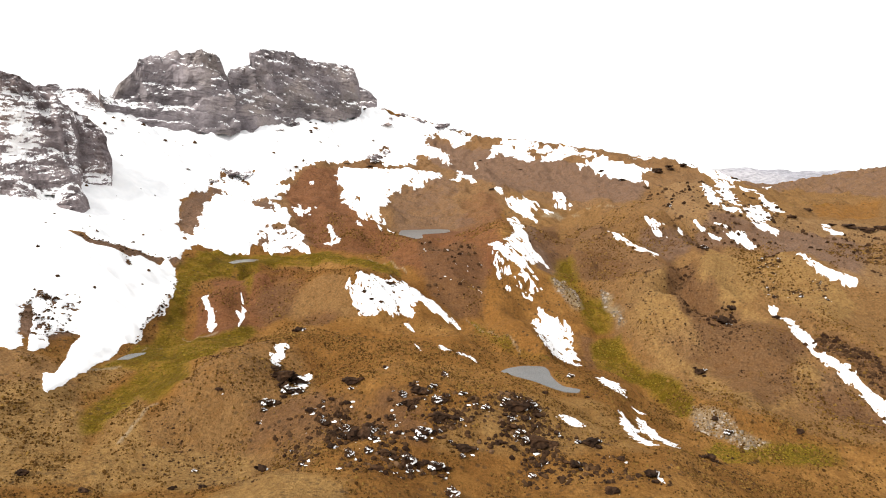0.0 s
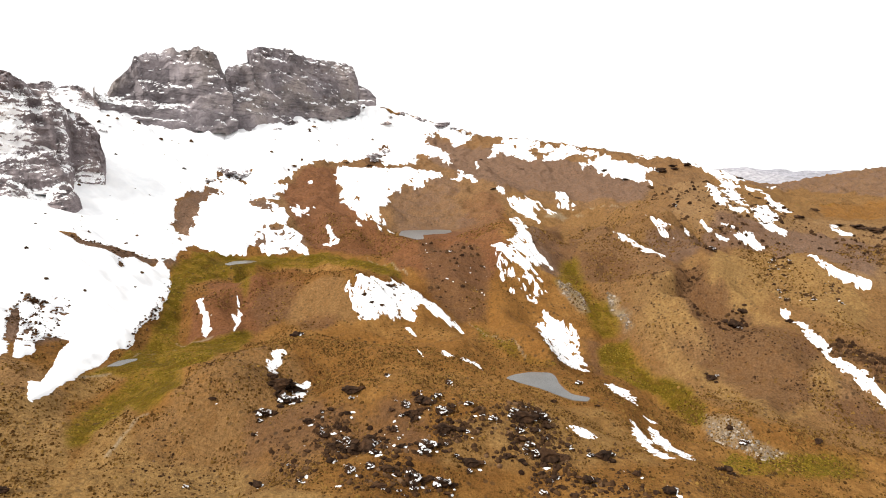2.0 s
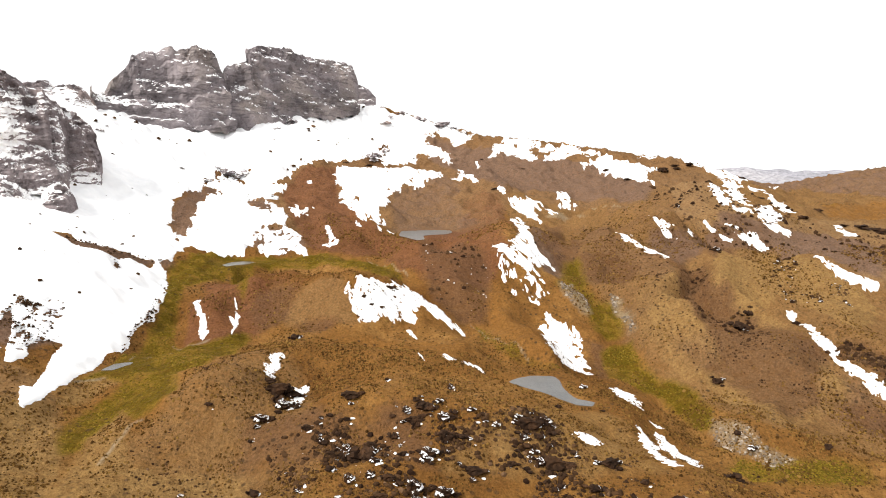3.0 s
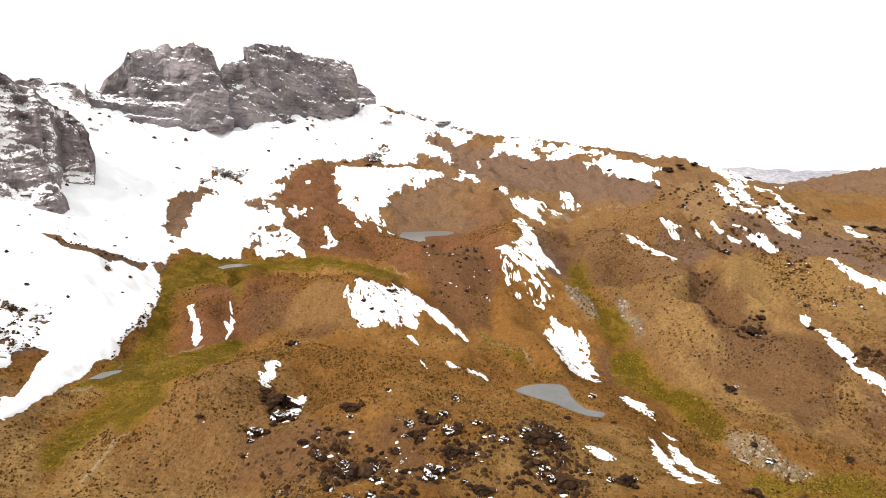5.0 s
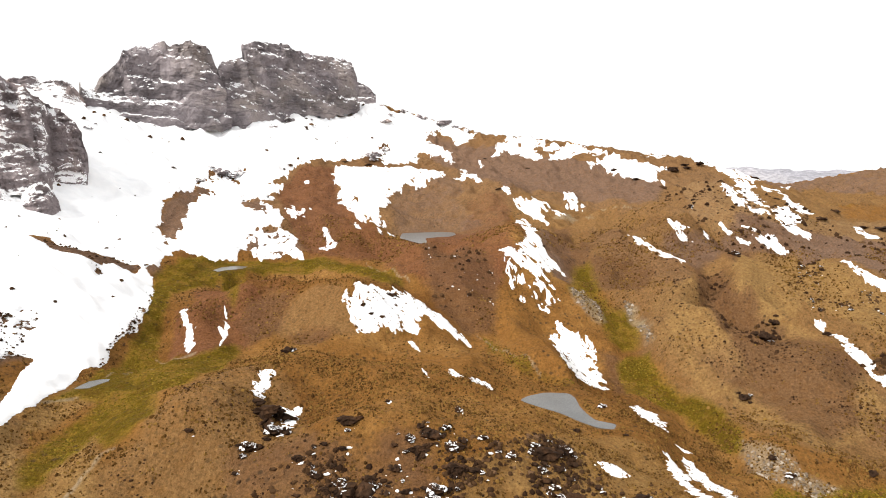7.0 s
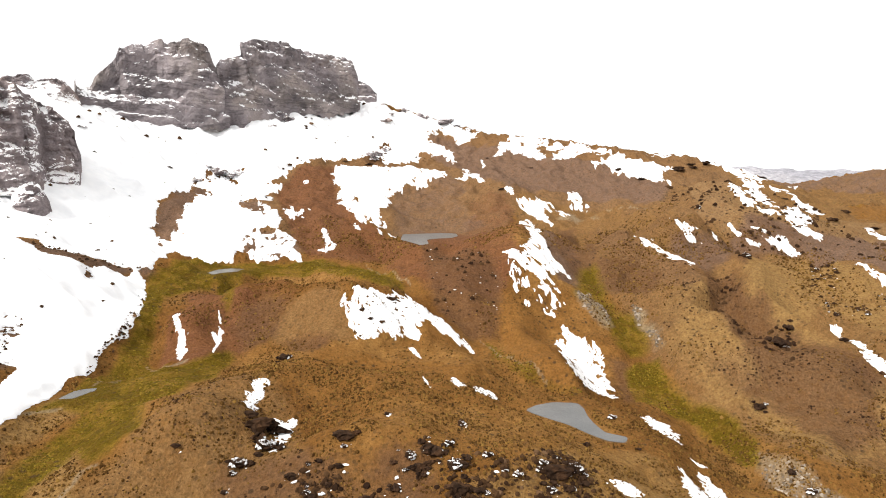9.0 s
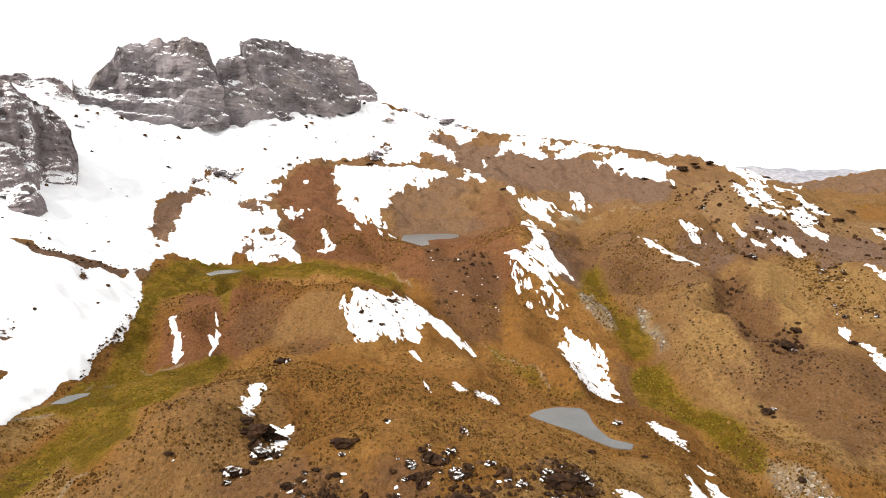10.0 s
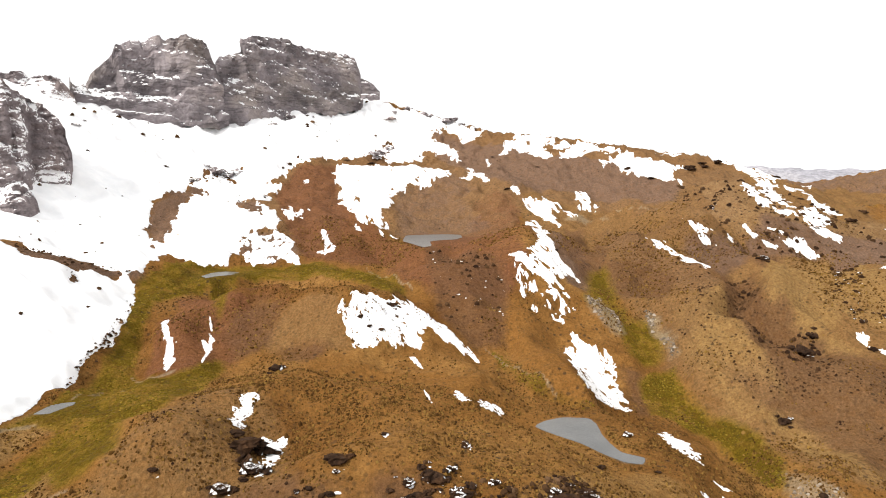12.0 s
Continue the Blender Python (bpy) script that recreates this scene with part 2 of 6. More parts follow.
SPURS = [
    (4, 6, [(165, 388), (146, 343), (148, 330), (151, 316)]),
    (3, 6, [(134, 367), (108, 335), (100, 328), (103, 310)]),
    (3, 7, [(104, 487), (109, 438), (120, 414), (130, 388)]),
    (6, 9, [(-100, 331), (-81, 338), (-53, 321), (-41, 315)]),
    (6, 9, [(21, 353), (31, 325), (40, 287), (44, 275)]),
    (14, 12, [(106, 502), (132, 500), (148, 453), (161, 403)]),
    (3, 8, [(-113, 325), (-105, 296), (-101, 282)]),
    (5, 11, [(42, 617), (46, 541), (49, 498)]),
    (3, 12, [(-41, 200), (-16, 205), (-1, 211), (18, 206), (40, 200), (54, 184)]),
    (4, 9, [(120, 324), (125, 301), (141, 283), (152, 269)]),
    (7, 14, [(113, 350), (115, 327), (112, 296)]),
]


def along_line(line, x, y):
    """Distance to a line on the plan."""
    best = np.full(x.shape, 1e9)
    for (ax, ay), (bx, by) in zip(line, line[1:]):
        dx, dy = bx - ax, by - ay
        t = np.clip(((x - ax) * dx + (y - ay) * dy) / (dx * dx + dy * dy), 0, 1)
        best = np.minimum(best, (x - ax - t * dx) ** 2 + (y - ay - t * dy) ** 2)
    return np.sqrt(best)


def dry(x, y):
    """Height of the ground with gullies, spurs and small bumps, but without the tarns' hollows."""
    x, y = np.asarray(x, float), np.asarray(y, float)
    z = broad(x, y)
    wx, wy = x + 5 * value_noise(x, y, 17, 61), y + 5 * value_noise(x, y, 17, 62)
    for high, half, line in GULLIES + RILLS + SIDE_RILLS + SPURS:
        c = np.array(line, float)
        lo, hi = c.min(0) - 4 * half, c.max(0) + 4 * half
        near = (x > lo[0]) & (x < hi[0]) & (y > lo[1]) & (y < hi[1])
        d = along_line(line, wx[near], wy[near])
        z[near] += high * np.exp(-d * d / (2 * half * half))
    far = np.clip(np.hypot(x, y) / 300, 0.6, 3)
    ribs = 0.30 - np.abs(fractal(wx, wy, 30, 3, 11, 0.55))
    return z + far * (2.2 * ribs + 0.85 * fractal(x, y, 9, 2, 21) + 0.2 * fractal(x, y, 3.5, 2, 31))


# ---- outlines on the plan, in metres ----
FIELD_UPPER = [
    (-434, 525), (-365, 610), (-341, 666), (-272, 852), (-114, 900), (-88, 873), (-35, 906), (5, 904), (37, 852), (37, 836), (24,
    812), (13, 811), (14, 824), (6, 826), (-5, 860), (-24, 837), (-20, 808), (-3, 796), (5, 761), (8, 726), (8, 695), (1, 759),
    (-21, 779), (-30, 788), (-29, 729), (-54, 653), (-77, 660), (-109, 649), (-120, 623), (-127, 621), (-123, 617), (-136, 616),
    (-137, 610), (-141, 578), (-149, 569), (-149, 565), (-137, 569), (-134, 565), (-137, 562), (-136, 554), (-142, 548), (-140,
    534), (-135, 535), (-135, 517), (-141, 509), (-148, 506), (-147, 474), (-185, 427), (-207, 396), (-274.0, 325.0),
]
FIELD_MIDDLE = [
    (-227, 382), (-187, 435), (-158, 509), (-151, 502), (-141, 482), (-135, 479), (-125, 469), (-122, 471), (-131, 486), (-137,
    500), (-131, 497), (-121, 481), (-112, 462), (-110, 452), (-112, 447), (-117, 448), (-121, 445), (-125, 444), (-119, 442),
    (-113, 441), (-109, 445), (-106, 442), (-104, 444), (-98, 438), (-91, 417), (-85, 405), (-81, 393), (-88, 403), (-94, 405),
    (-98, 402), (-104, 399), (-107, 395), (-114, 399), (-120, 416), (-119, 422), (-122, 422), (-123, 418), (-121, 415), (-121,
    395), (-125, 394), (-129, 391), (-134, 386), (-145, 393), (-147, 391), (-154, 395), (-154, 386), (-151, 370), (-150, 358),
    (-159.9, 338.9), (-178.4, 289.9),
]
FIELD_LOWER = [
    (-281.0, 333.0), (-200, 418), (-149, 358), (-149, 351), (-148, 348), (-143.4, 334.4), (-139.3, 322.6), (-134.7, 307.7),
    (-134.0, 300.7), (-133.2, 296.7), (-133.1, 285.0), (-133.5, 281.2), (-133.1, 275.8), (-130.5, 270.4), (-129.7, 264.6),
    (-130.0, 257.2), (-131.5, 252.2), (-129.5, 235.2), (-130.3, 231.8), (-130.8, 220.9), (-130.4, 216.3), (-130.0, 210.6),
    (-129.6, 206.3), (-130.8, 201.3), (-138.1, 212.1), (-135.6, 214.2), (-136.8, 219.9), (-137.4, 225.6), (-141.5, 235.4),
    (-144.2, 245.1), (-146.3, 250.8), (-150.0, 248.6), (-151.3, 244.7), (-149.8, 235.0), (-147.5, 231.6), (-146.5, 222.1),
    (-148.2, 221.0), (-159.1, 241.3), (-165.7, 252.2), (-169.0, 255.2), (-169.7, 253.3), (-165.0, 243.4), (-159.8, 233.5),
    (-151.8, 222.3), (-152.5, 218.5), (-157.5, 220.0), (-167.5, 217.5), (-182.6, 211.8),
]
BARE_TONGUE = [
    (-184, 468), (-185, 477), (-180, 485), (-179, 489), (-179, 508), (-172, 507), (-162, 491), (-170, 494), (-174, 491), (-171,
    469), (-171, 461), (-168, 444), (-166, 434), (-161, 415), (-161, 409), (-164, 405), (-161, 396), (-164, 396), (-169, 411),
    (-174, 415), (-176, 416), (-177, 427), (-181, 437), (-183, 446), (-183, 453), (-182, 459),
]
BARE_CRAGGY = [
    (-195, 524), (-188, 523), (-185, 534), (-192, 553), (-192, 567), (-187, 566), (-179, 562), (-175, 571), (-172, 579), (-172,
    568), (-176, 559), (-170, 555), (-174, 546), (-179, 541), (-181, 527), (-183, 515), (-186, 508),
]
BARE_STRIP = [
    (-145, 484), (-143, 509), (-134, 499), (-121, 471), (-129, 473), (-137, 480),
]
BARE_BAND = [
    (-189.9, 324.2), (-185.7, 327.9), (-179.3, 330.5), (-172.5, 332.6), (-167.4, 337.9), (-165, 347), (-157, 350), (-149, 355),
    (-147, 353), (-149, 350), (-155, 346), (-159, 341), (-162.8, 331.4), (-162.1, 327.3), (-158.3, 317.3), (-159.4, 316.6),
    (-164.3, 327.7), (-167.5, 327.9), (-172.3, 322.6), (-177.9, 319.0), (-179.4, 312.1), (-184.2, 323.2),
]
BARE_STONY = [
    (-167.6, 261.3), (-163.8, 264.7), (-161.8, 271.7), (-158.2, 272.8), (-154.9, 265.2), (-154.6, 258.0), (-151.9, 255.1),
    (-146.9, 251.7), (-150.1, 243.0), (-151.1, 230.9), (-161.7, 235.6), (-171.9, 255.5),
]
BARE_STONY_SMALL = [
    (-172.3, 261.5), (-167.7, 261.4), (-163.9, 264.6), (-162.1, 259.6), (-167.4, 258.9),
]
BARE_KNOB = [
    (-79, 651), (-82, 680), (-78, 697), (-77, 762), (-75, 785), (-70, 792), (-69, 788), (-72, 768), (-69, 711), (-63, 668), (-54,
    653), (-70, 639),
]
TARN = [
    (23.6, 255.7), (27.5, 260.2), (34.0, 263.5), (42.9, 262.8), (44.2, 257.0), (43.8, 249.1), (44.7, 242.3), (46.2, 235.9), (52.4,
    232.3), (50.3, 227.9), (45.5, 229.3), (41.1, 234.3), (35.9, 242.3), (29.9, 247.9), (25.5, 252.7),
]
TARN_LEVEL = 22.2
UPPER_TARN = [
    (-32, 448), (-33, 490), (-21, 495), (-4, 501), (5, 496), (6, 476), (1, 461), (-8, 457), (-15, 448), (-13, 420), (-18, 413),
    (-25, 432),
]
UPPER_TARN_LEVEL = 63.2
POOL = [
    (-127.1, 240.2), (-126.9, 243.9), (-126.4, 248.4), (-123.4, 250.4), (-120.3, 251.1), (-119.8, 248.4), (-121.0, 245.8),
    (-122.6, 240.8),
]
POOL_LEVEL = 31.3
STONES_SHELF = [
    (80, 524), (98, 542), (106, 498), (101, 523), (89, 521),
]
MEADOW_POOL = [
    (-127, 371), (-126, 383), (-120, 388), (-112, 385), (-113, 376), (-120, 371), (-122, 365),
]
MEADOW_POOL_LEVEL = 52.9
GRASS_WEST = [
    (-148, 350), (-146, 359), (-146, 388), (-106, 395), (-91, 401), (-79, 408), (-45, 404), (-29, 375), (-24, 355), (-29.3,
    337.3), (-45, 352), (-73, 378), (-99, 380), (-109, 372), (-97.7, 321.1), (-97.7, 314.8), (-102.0, 322.2), (-118, 358),
    (-133.1, 333.3), (-128.4, 312.1), (-122.6, 295.0), (-117.1, 280.9), (-103.9, 272.4), (-95.0, 278.7), (-90.2, 291.9), (-86.1,
    286.2), (-84.4, 260.6), (-85.7, 236.6), (-93.9, 229.2), (-86.3, 209.8), (-90.1, 207.2), (-91.3, 204.3), (-95.8, 200.4),
    (-105.4, 212.3), (-104.2, 201.0), (-107.1, 195.1), (-106.4, 190.0), (-110.2, 186.7), (-115.1, 192.2), (-117.5, 202.0),
    (-119.1, 215.4), (-115.1, 223.9), (-114.3, 231.1), (-122.7, 234.7), (-129.3, 230.1), (-126.7, 241.9), (-127.5, 275.4),
    (-130.3, 286.3), (-133.8, 305.6), (-142.9, 331.9),
]
GRASS_EAST = [
    (74.8, 313.1), (84.5, 323.9), (91.9, 322.2), (91.3, 307.9), (94.2, 297.7), (102.3, 286.9), (105.9, 273.3), (105.9, 258.6),
    (99.9, 245.3), (96.7, 251.5), (97.4, 268.0), (94.6, 284.5), (87.2, 287.3), (80.5, 293.0), (73.0, 292.2),
]
GRASS_GULLY = [
    (74, 406), (84, 413), (84, 394), (82, 372), (85, 356), (92, 352), (92.9, 334.9), (88.6, 329.1), (81.1, 326.3), (76.4, 329.7),
    (76, 344), (70, 357), (64, 367),
]
GRASS_LOW = [
    (93.8, 216.7), (100.3, 222.5), (109.1, 219.0), (120.6, 220.4), (133.7, 223.7), (142.2, 220.2), (140.7, 213.2), (117.6, 209.8),
    (97.7, 210.7),
]
GRASS_FOOT = [
    (13.0, 322.5), (19.3, 317.3), (25.1, 297.8), (32.8, 282.7), (41.1, 277.5), (47.3, 274.2), (44.2, 269.6), (36.6, 277.2), (27.8,
    279.6), (20.2, 298.3),
]
GRASS_SHELF = [
    (107, 555), (138, 560), (154, 547), (113, 497),
]
GRASS_PLAIN = [
    (289, 551), (345, 624), (363, 617), (403, 648), (434, 653), (430, 647), (395, 634), (336, 574), (297, 533), (277, 517),
]
RED_BOWL = [
    (-137, 550), (-131, 605), (-102, 627), (-89, 543), (-53, 477), (-32, 433), (-53, 410), (-83, 412), (-111, 473),
]
RED_MOUND = [
    (-45, 429), (-33, 446), (7, 489), (31, 413), (37, 379), (27, 364), (21, 353), (-8, 351), (-28, 374),
]
RED_GULLY = [
    (-112.0, 279.6), (-124.3, 320.1), (-107.6, 327.7), (-90.2, 327.7), (-79.6, 309.6), (-88.9, 284.0), (-96.7, 276.6),
]
RED_PLAIN = [
    (349, 600), (396, 635), (430, 647), (439, 635), (391, 568), (353, 549), (335, 549), (334, 570),
]
DARK_SCREE = [
    (162.7, 289.7), (177.1, 288.0), (191.5, 267.9), (182.3, 252.6), (176.9, 270.3), (171.7, 287.2),
]
DARK_FLANK = [
    (138.4, 336.8), (144.9, 336.8), (146.9, 313.2), (168.3, 290.4), (145.0, 256.2), (124.8, 262.2), (121.1, 283.2), (121.8, 307.5),
]
TAN_FLAT = [
    (-56.4, 145.4), (-51.5, 160.4), (-37.5, 152.2), (-24.9, 145.1), (-23.2, 134.7), (-49.6, 130.4),
]
TAN_WEST = [
    (-101.5, 166.4), (-105.1, 188.3), (-106.8, 214.4), (-90.1, 182.4), (-58.5, 182.8), (-51.5, 160.4), (-91.0, 155.9),
]
STONES_EAST = [
    (103.4, 252.9), (105.7, 241.3), (110.3, 235.1), (110.4, 228.1), (117.5, 221.1), (109.2, 216.0), (103.6, 222.0), (97.1, 227.3),
    (98.8, 242.7),
]
STONES_GULLY = [
    (65, 368), (73, 379), (77, 367), (77, 348), (73, 343), (69, 346), (65, 357),
]
BOULDER_FIELD = [
    (-54.3, 193.4), (-45.1, 192.3), (-32.8, 193.6), (-15.2, 197.2), (-0.7, 204.1), (11.9, 194.8), (27.8, 206.8), (39.2, 196.2),
    (46.6, 181.6), (57.1, 167.3), (57.1, 158.0), (32.4, 160.4), (2.5, 164.6), (-12.0, 153.2), (-31.5, 151.2), (-49.3, 180.7),
]
ERRATICS_EAST = [
    (218, 425), (195, 364), (180.0, 335.5), (189.9, 336.1), (208.2, 338.8), (198.7, 319.0), (183.8, 325.5), (170.1, 329.7), (174,
    348),
]
TAN_KNOLL = [
    (139.3, 338.5), (154, 357), (213, 428), (182, 356), (166.0, 332.5), (148.0, 316.3), (143.0, 328.9),
]
TAN_SLOPE = [
    (119.5, 293.1), (142.2, 288.0), (167.8, 279.9), (156.7, 255.9), (121.7, 242.2), (112.2, 266.3),
]
ORANGE_SPUR = [
    (20, 353), (25, 356), (29, 354), (32, 341), (39.4, 340.0), (44.4, 335.8), (41.5, 287.0), (44.6, 277.8), (47.3, 274.2), (41.1,
    277.5), (33.0, 284.5), (26.2, 308.7), (20.2, 329.2),
]
ORANGE_KNOLL = [
    (-72.0, 317.6), (-61.9, 319.7), (-50.9, 316.3), (-47.0, 307.2), (-43.2, 300.9), (-41.6, 294.0), (-50.0, 294.6), (-63.4,
    300.7), (-72.7, 298.4), (-76.8, 305.0),
]
ORANGE_APRON = [
    (-57.8, 259.5), (-36.9, 282.3), (-5.7, 282.7), (18.7, 268.3), (27.8, 261.7), (-4.7, 228.2), (-40.0, 237.0),
]
GREY_EAST = [
    (227, 458), (319, 544), (369, 527), (239.7, 325.6), (221.0, 329.6), (210, 353), (222, 430),
]
GREY_WEST = [
    (-165.1, 209.0), (-147.3, 222.7), (-128.6, 214.7), (-112.5, 189.2), (-115.5, 171.6), (-129.0, 160.4),
]
GREY_BACK = [
    (200, 580), (244, 599), (227, 466), (204, 433), (183, 440), (172, 477),
]
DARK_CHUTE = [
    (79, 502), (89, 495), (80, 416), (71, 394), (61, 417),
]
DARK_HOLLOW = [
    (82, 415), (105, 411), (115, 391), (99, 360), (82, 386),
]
DARK_ROCKS = [
    (-15, 418), (19, 387), (25, 364), (19.5, 325.9), (4.6, 321.3), (-11, 349),
]
DARK_BUSH = [
    (131.4, 277.1), (148.3, 267.4), (146.2, 253.8), (129.2, 247.9), (126.7, 261.3),
]
DARK_BUSHES = [
    (150.1, 256.6), (166.7, 252.7), (176.3, 242.8), (167.8, 233.6), (156.9, 244.0),
]
DARK_RIM = [
    (-124.0, 339.1), (-116, 354), (-88.9, 284.0), (-98.9, 275.8),
]
DARK_ARC = [
    (138, 384), (152, 382), (138, 342), (143.0, 329.9), (150.0, 314.7), (140.5, 294.7), (126.0, 299.8), (118.6, 311.0), (124, 346),
]
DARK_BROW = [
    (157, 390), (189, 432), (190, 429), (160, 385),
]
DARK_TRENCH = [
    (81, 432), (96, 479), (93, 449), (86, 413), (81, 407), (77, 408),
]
UMBER_BACK = [
    (-106, 649), (59, 880), (288, 699), (237, 581), (200, 580), (154, 547), (87, 555), (59, 578), (28, 423), (-34, 459), (-83,
    575),
]
UMBER_EAST = [
    (108.9, 301.5), (125.6, 302.7), (144.5, 307.6), (165.5, 285.3), (171.0, 272.8), (177.4, 245.2), (167.2, 230.1), (146.2,
    249.2), (131.4, 277.1), (109.8, 288.3),
]
UMBER_PLAIN = [
    (353, 756), (490, 869), (607, 874), (683, 825), (507, 609), (449, 650), (406, 739), (286, 601),
]
SCRUB_BACK = [
    (175, 569), (244, 599), (282, 567), (274, 481), (254, 420), (218, 431), (162, 393), (157, 432), (141, 443),
]
SCRUB_EAST = [
    (274, 454), (369, 527), (282, 365), (230.0, 303.0), (225.6, 330.8),
]
TAN_FAR_WEST = [
    (-150.2, 193.5), (-128.0, 210.0), (-111.8, 189.6), (-98.0, 160.4), (-118.2, 149.7),
]
TAN_KNOB = [
    (-125.8, 212.8), (-128.2, 220.8), (-127.7, 231.1), (-127.9, 241.9), (-121.1, 226.5), (-121.9, 216.5),
]
EAST_SIDE = [
    (83, 527), (108, 558), (259, 640), (395, 792), (274, 481), (384, 526), (173.7, 218.3), (151.2, 227.6), (114.1, 240.1), (94.6,
    298.8), (91.8, 318.3), (80, 416),
]
EAST_PLAIN = [
    (346, 755), (490, 869), (611, 881), (696, 807), (407, 465), (371, 507), (274, 481), (287, 581),
]
MAUVE_BAND = [
    (-9, 736), (45, 772), (53, 699), (101, 688), (145, 665), (153, 627), (181, 603), (186, 579), (167, 541), (150, 553), (133,
    573), (108, 591), (77, 591), (49, 571), (32, 649),
]
MAUVE_EAST = [
    (132, 421), (156, 426), (196, 462), (217, 464), (248, 457), (284, 463), (310, 456), (224.4, 338.0), (213, 346), (206, 363),
    (218, 428), (183, 431), (154, 397), (137, 386), (127, 394),
]
MAUVE_CHUTE = [
    (65, 498), (67, 439), (76, 436), (75, 411), (67, 381), (60, 378), (57, 399), (56, 417),
]
TAN_HILL = [
    (104, 486), (109, 436), (119, 411), (130, 384), (137, 383), (116, 348), (113, 382), (107, 404), (93, 417), (93, 449),
]
TAN_BACK = [
    (123, 498), (160, 552), (203, 591), (253, 629), (188, 474), (146, 435), (131, 468),
]
TAN_CREST = [
    (161, 389), (193, 428), (216, 425), (200, 368), (202, 347), (209.9, 329.4), (211.2, 318.6), (184.5, 292.1), (178.7, 301.0),
    (180.7, 324.6), (172.8, 329.7), (166.4, 338.7), (156.6, 335.8), (144.5, 327.2), (139.6, 334.6), (141, 343),
]
TAN_LOWER = [
    (101, 348), (131, 369), (129, 347), (126.4, 305.0), (141.2, 296.8), (157.4, 281.2), (169.2, 273.6), (142.6, 251.4), (115.7,
    268.8), (99.2, 296.1), (95.4, 322.4),
]
RED_KNOLL = [
    (-110, 357), (-97, 377), (-70.0, 324.3), (-78.3, 309.5), (-82.6, 287.3), (-88.9, 284.0),
]
BACK_SLOPE = [
    (-54, 645), (45, 772), (127, 665), (207, 636), (123, 497), (99, 490), (82, 415), (69, 382), (57, 380), (48, 559), (25, 438),
    (-11, 514), (-34, 459),
]
RED_SPUR = [
    (33, 568), (48, 557), (52, 436), (32, 379), (22, 390), (7, 478), (18, 549),
]
UMBER_CREST = [
    (-157, 511), (-149, 593), (-125, 628), (-100, 788), (-19, 915), (61, 905), (44, 666), (-46, 618), (-73, 575), (-72, 435),
    (-102, 402), (-132, 442),
]
NEAR_WEST = [
    (-95.4, 190.0), (-87.2, 210.7), (-82.0, 262.0), (-52.9, 236.9), (-38.3, 194.1), (-33.9, 170.7), (-36.3, 147.1), (-56.4,
    157.1), (-86.6, 170.9),
]
NEAR_EAST = [
    (17.4, 197.2), (41.6, 207.1), (57.1, 182.3), (104.2, 217.6), (96.0, 181.4), (51.9, 151.6), (35.5, 177.1),
]
SCRUB_NEAR = [
    (-60.8, 199.2), (-44.4, 203.5), (-25.6, 193.7), (-16.8, 198.7), (-5.8, 195.4), (-5.6, 171.0), (-59.3, 184.5),
]
TAN_NEAR = [
    (-1.4, 187.0), (10.5, 189.5), (34.3, 219.4), (52.6, 221.6), (62.2, 217.9), (62.3, 180.7), (-1.6, 171.1),
]
BARE_FRINGE = [
    (-124, 421), (-123, 444), (-108, 443), (-100, 441), (-91, 417), (-98, 403), (-107, 400), (-114, 400),
]
CLUSTER_A = [
    (-41.4, 196.6), (-32.0, 196.3), (-28.4, 187.1), (-28.5, 173.7), (-34.1, 174.8), (-38.7, 187.0),
]
CLUSTER_B = [
    (-18.3, 198.9), (-7.4, 201.1), (5.0, 196.0), (3.8, 187.5), (-7.2, 187.6), (-16.3, 192.4),
]
CLUSTER_C = [
    (-30.6, 186.9), (-19.0, 188.5), (-7.1, 181.0), (-4.3, 171.9), (-28.3, 172.4),
]
CLUSTER_D = [
    (17.5, 197.7), (31.6, 205.6), (29.8, 188.5), (26.6, 179.6), (16.7, 179.6),
]
CLUSTER_E = [
    (-2.8, 188.7), (6.0, 187.2), (3.9, 174.8), (-2.9, 174.3),
]
# next two outlines: shade put into the ground's colour on a slope and dale
SHADE_SLOPE = [
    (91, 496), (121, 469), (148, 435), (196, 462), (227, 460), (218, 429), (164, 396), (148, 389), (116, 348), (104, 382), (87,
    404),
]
SHADE_DALE = [
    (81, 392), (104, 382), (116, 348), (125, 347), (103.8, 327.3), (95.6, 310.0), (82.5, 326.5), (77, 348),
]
EDGE_STONES = [
    (-138.7, 312.8), (-142.4, 332.6), (-132.5, 307.1), (-131.5, 293.9), (-130.5, 274.7), (-129.1, 261.4), (-131.6, 264.2),
    (-134.5, 278.6), (-135.6, 297.7),
]
DARK_PATCH = [
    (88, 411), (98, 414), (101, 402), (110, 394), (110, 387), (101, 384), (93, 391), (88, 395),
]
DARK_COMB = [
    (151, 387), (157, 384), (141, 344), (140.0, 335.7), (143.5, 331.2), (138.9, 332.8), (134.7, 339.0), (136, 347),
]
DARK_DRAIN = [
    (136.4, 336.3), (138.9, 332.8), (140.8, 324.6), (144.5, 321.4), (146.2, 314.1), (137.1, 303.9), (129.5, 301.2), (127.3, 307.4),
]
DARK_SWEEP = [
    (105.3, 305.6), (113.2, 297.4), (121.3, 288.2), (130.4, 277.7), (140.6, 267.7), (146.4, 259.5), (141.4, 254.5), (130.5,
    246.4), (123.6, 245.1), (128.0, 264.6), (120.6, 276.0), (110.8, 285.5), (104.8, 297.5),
]
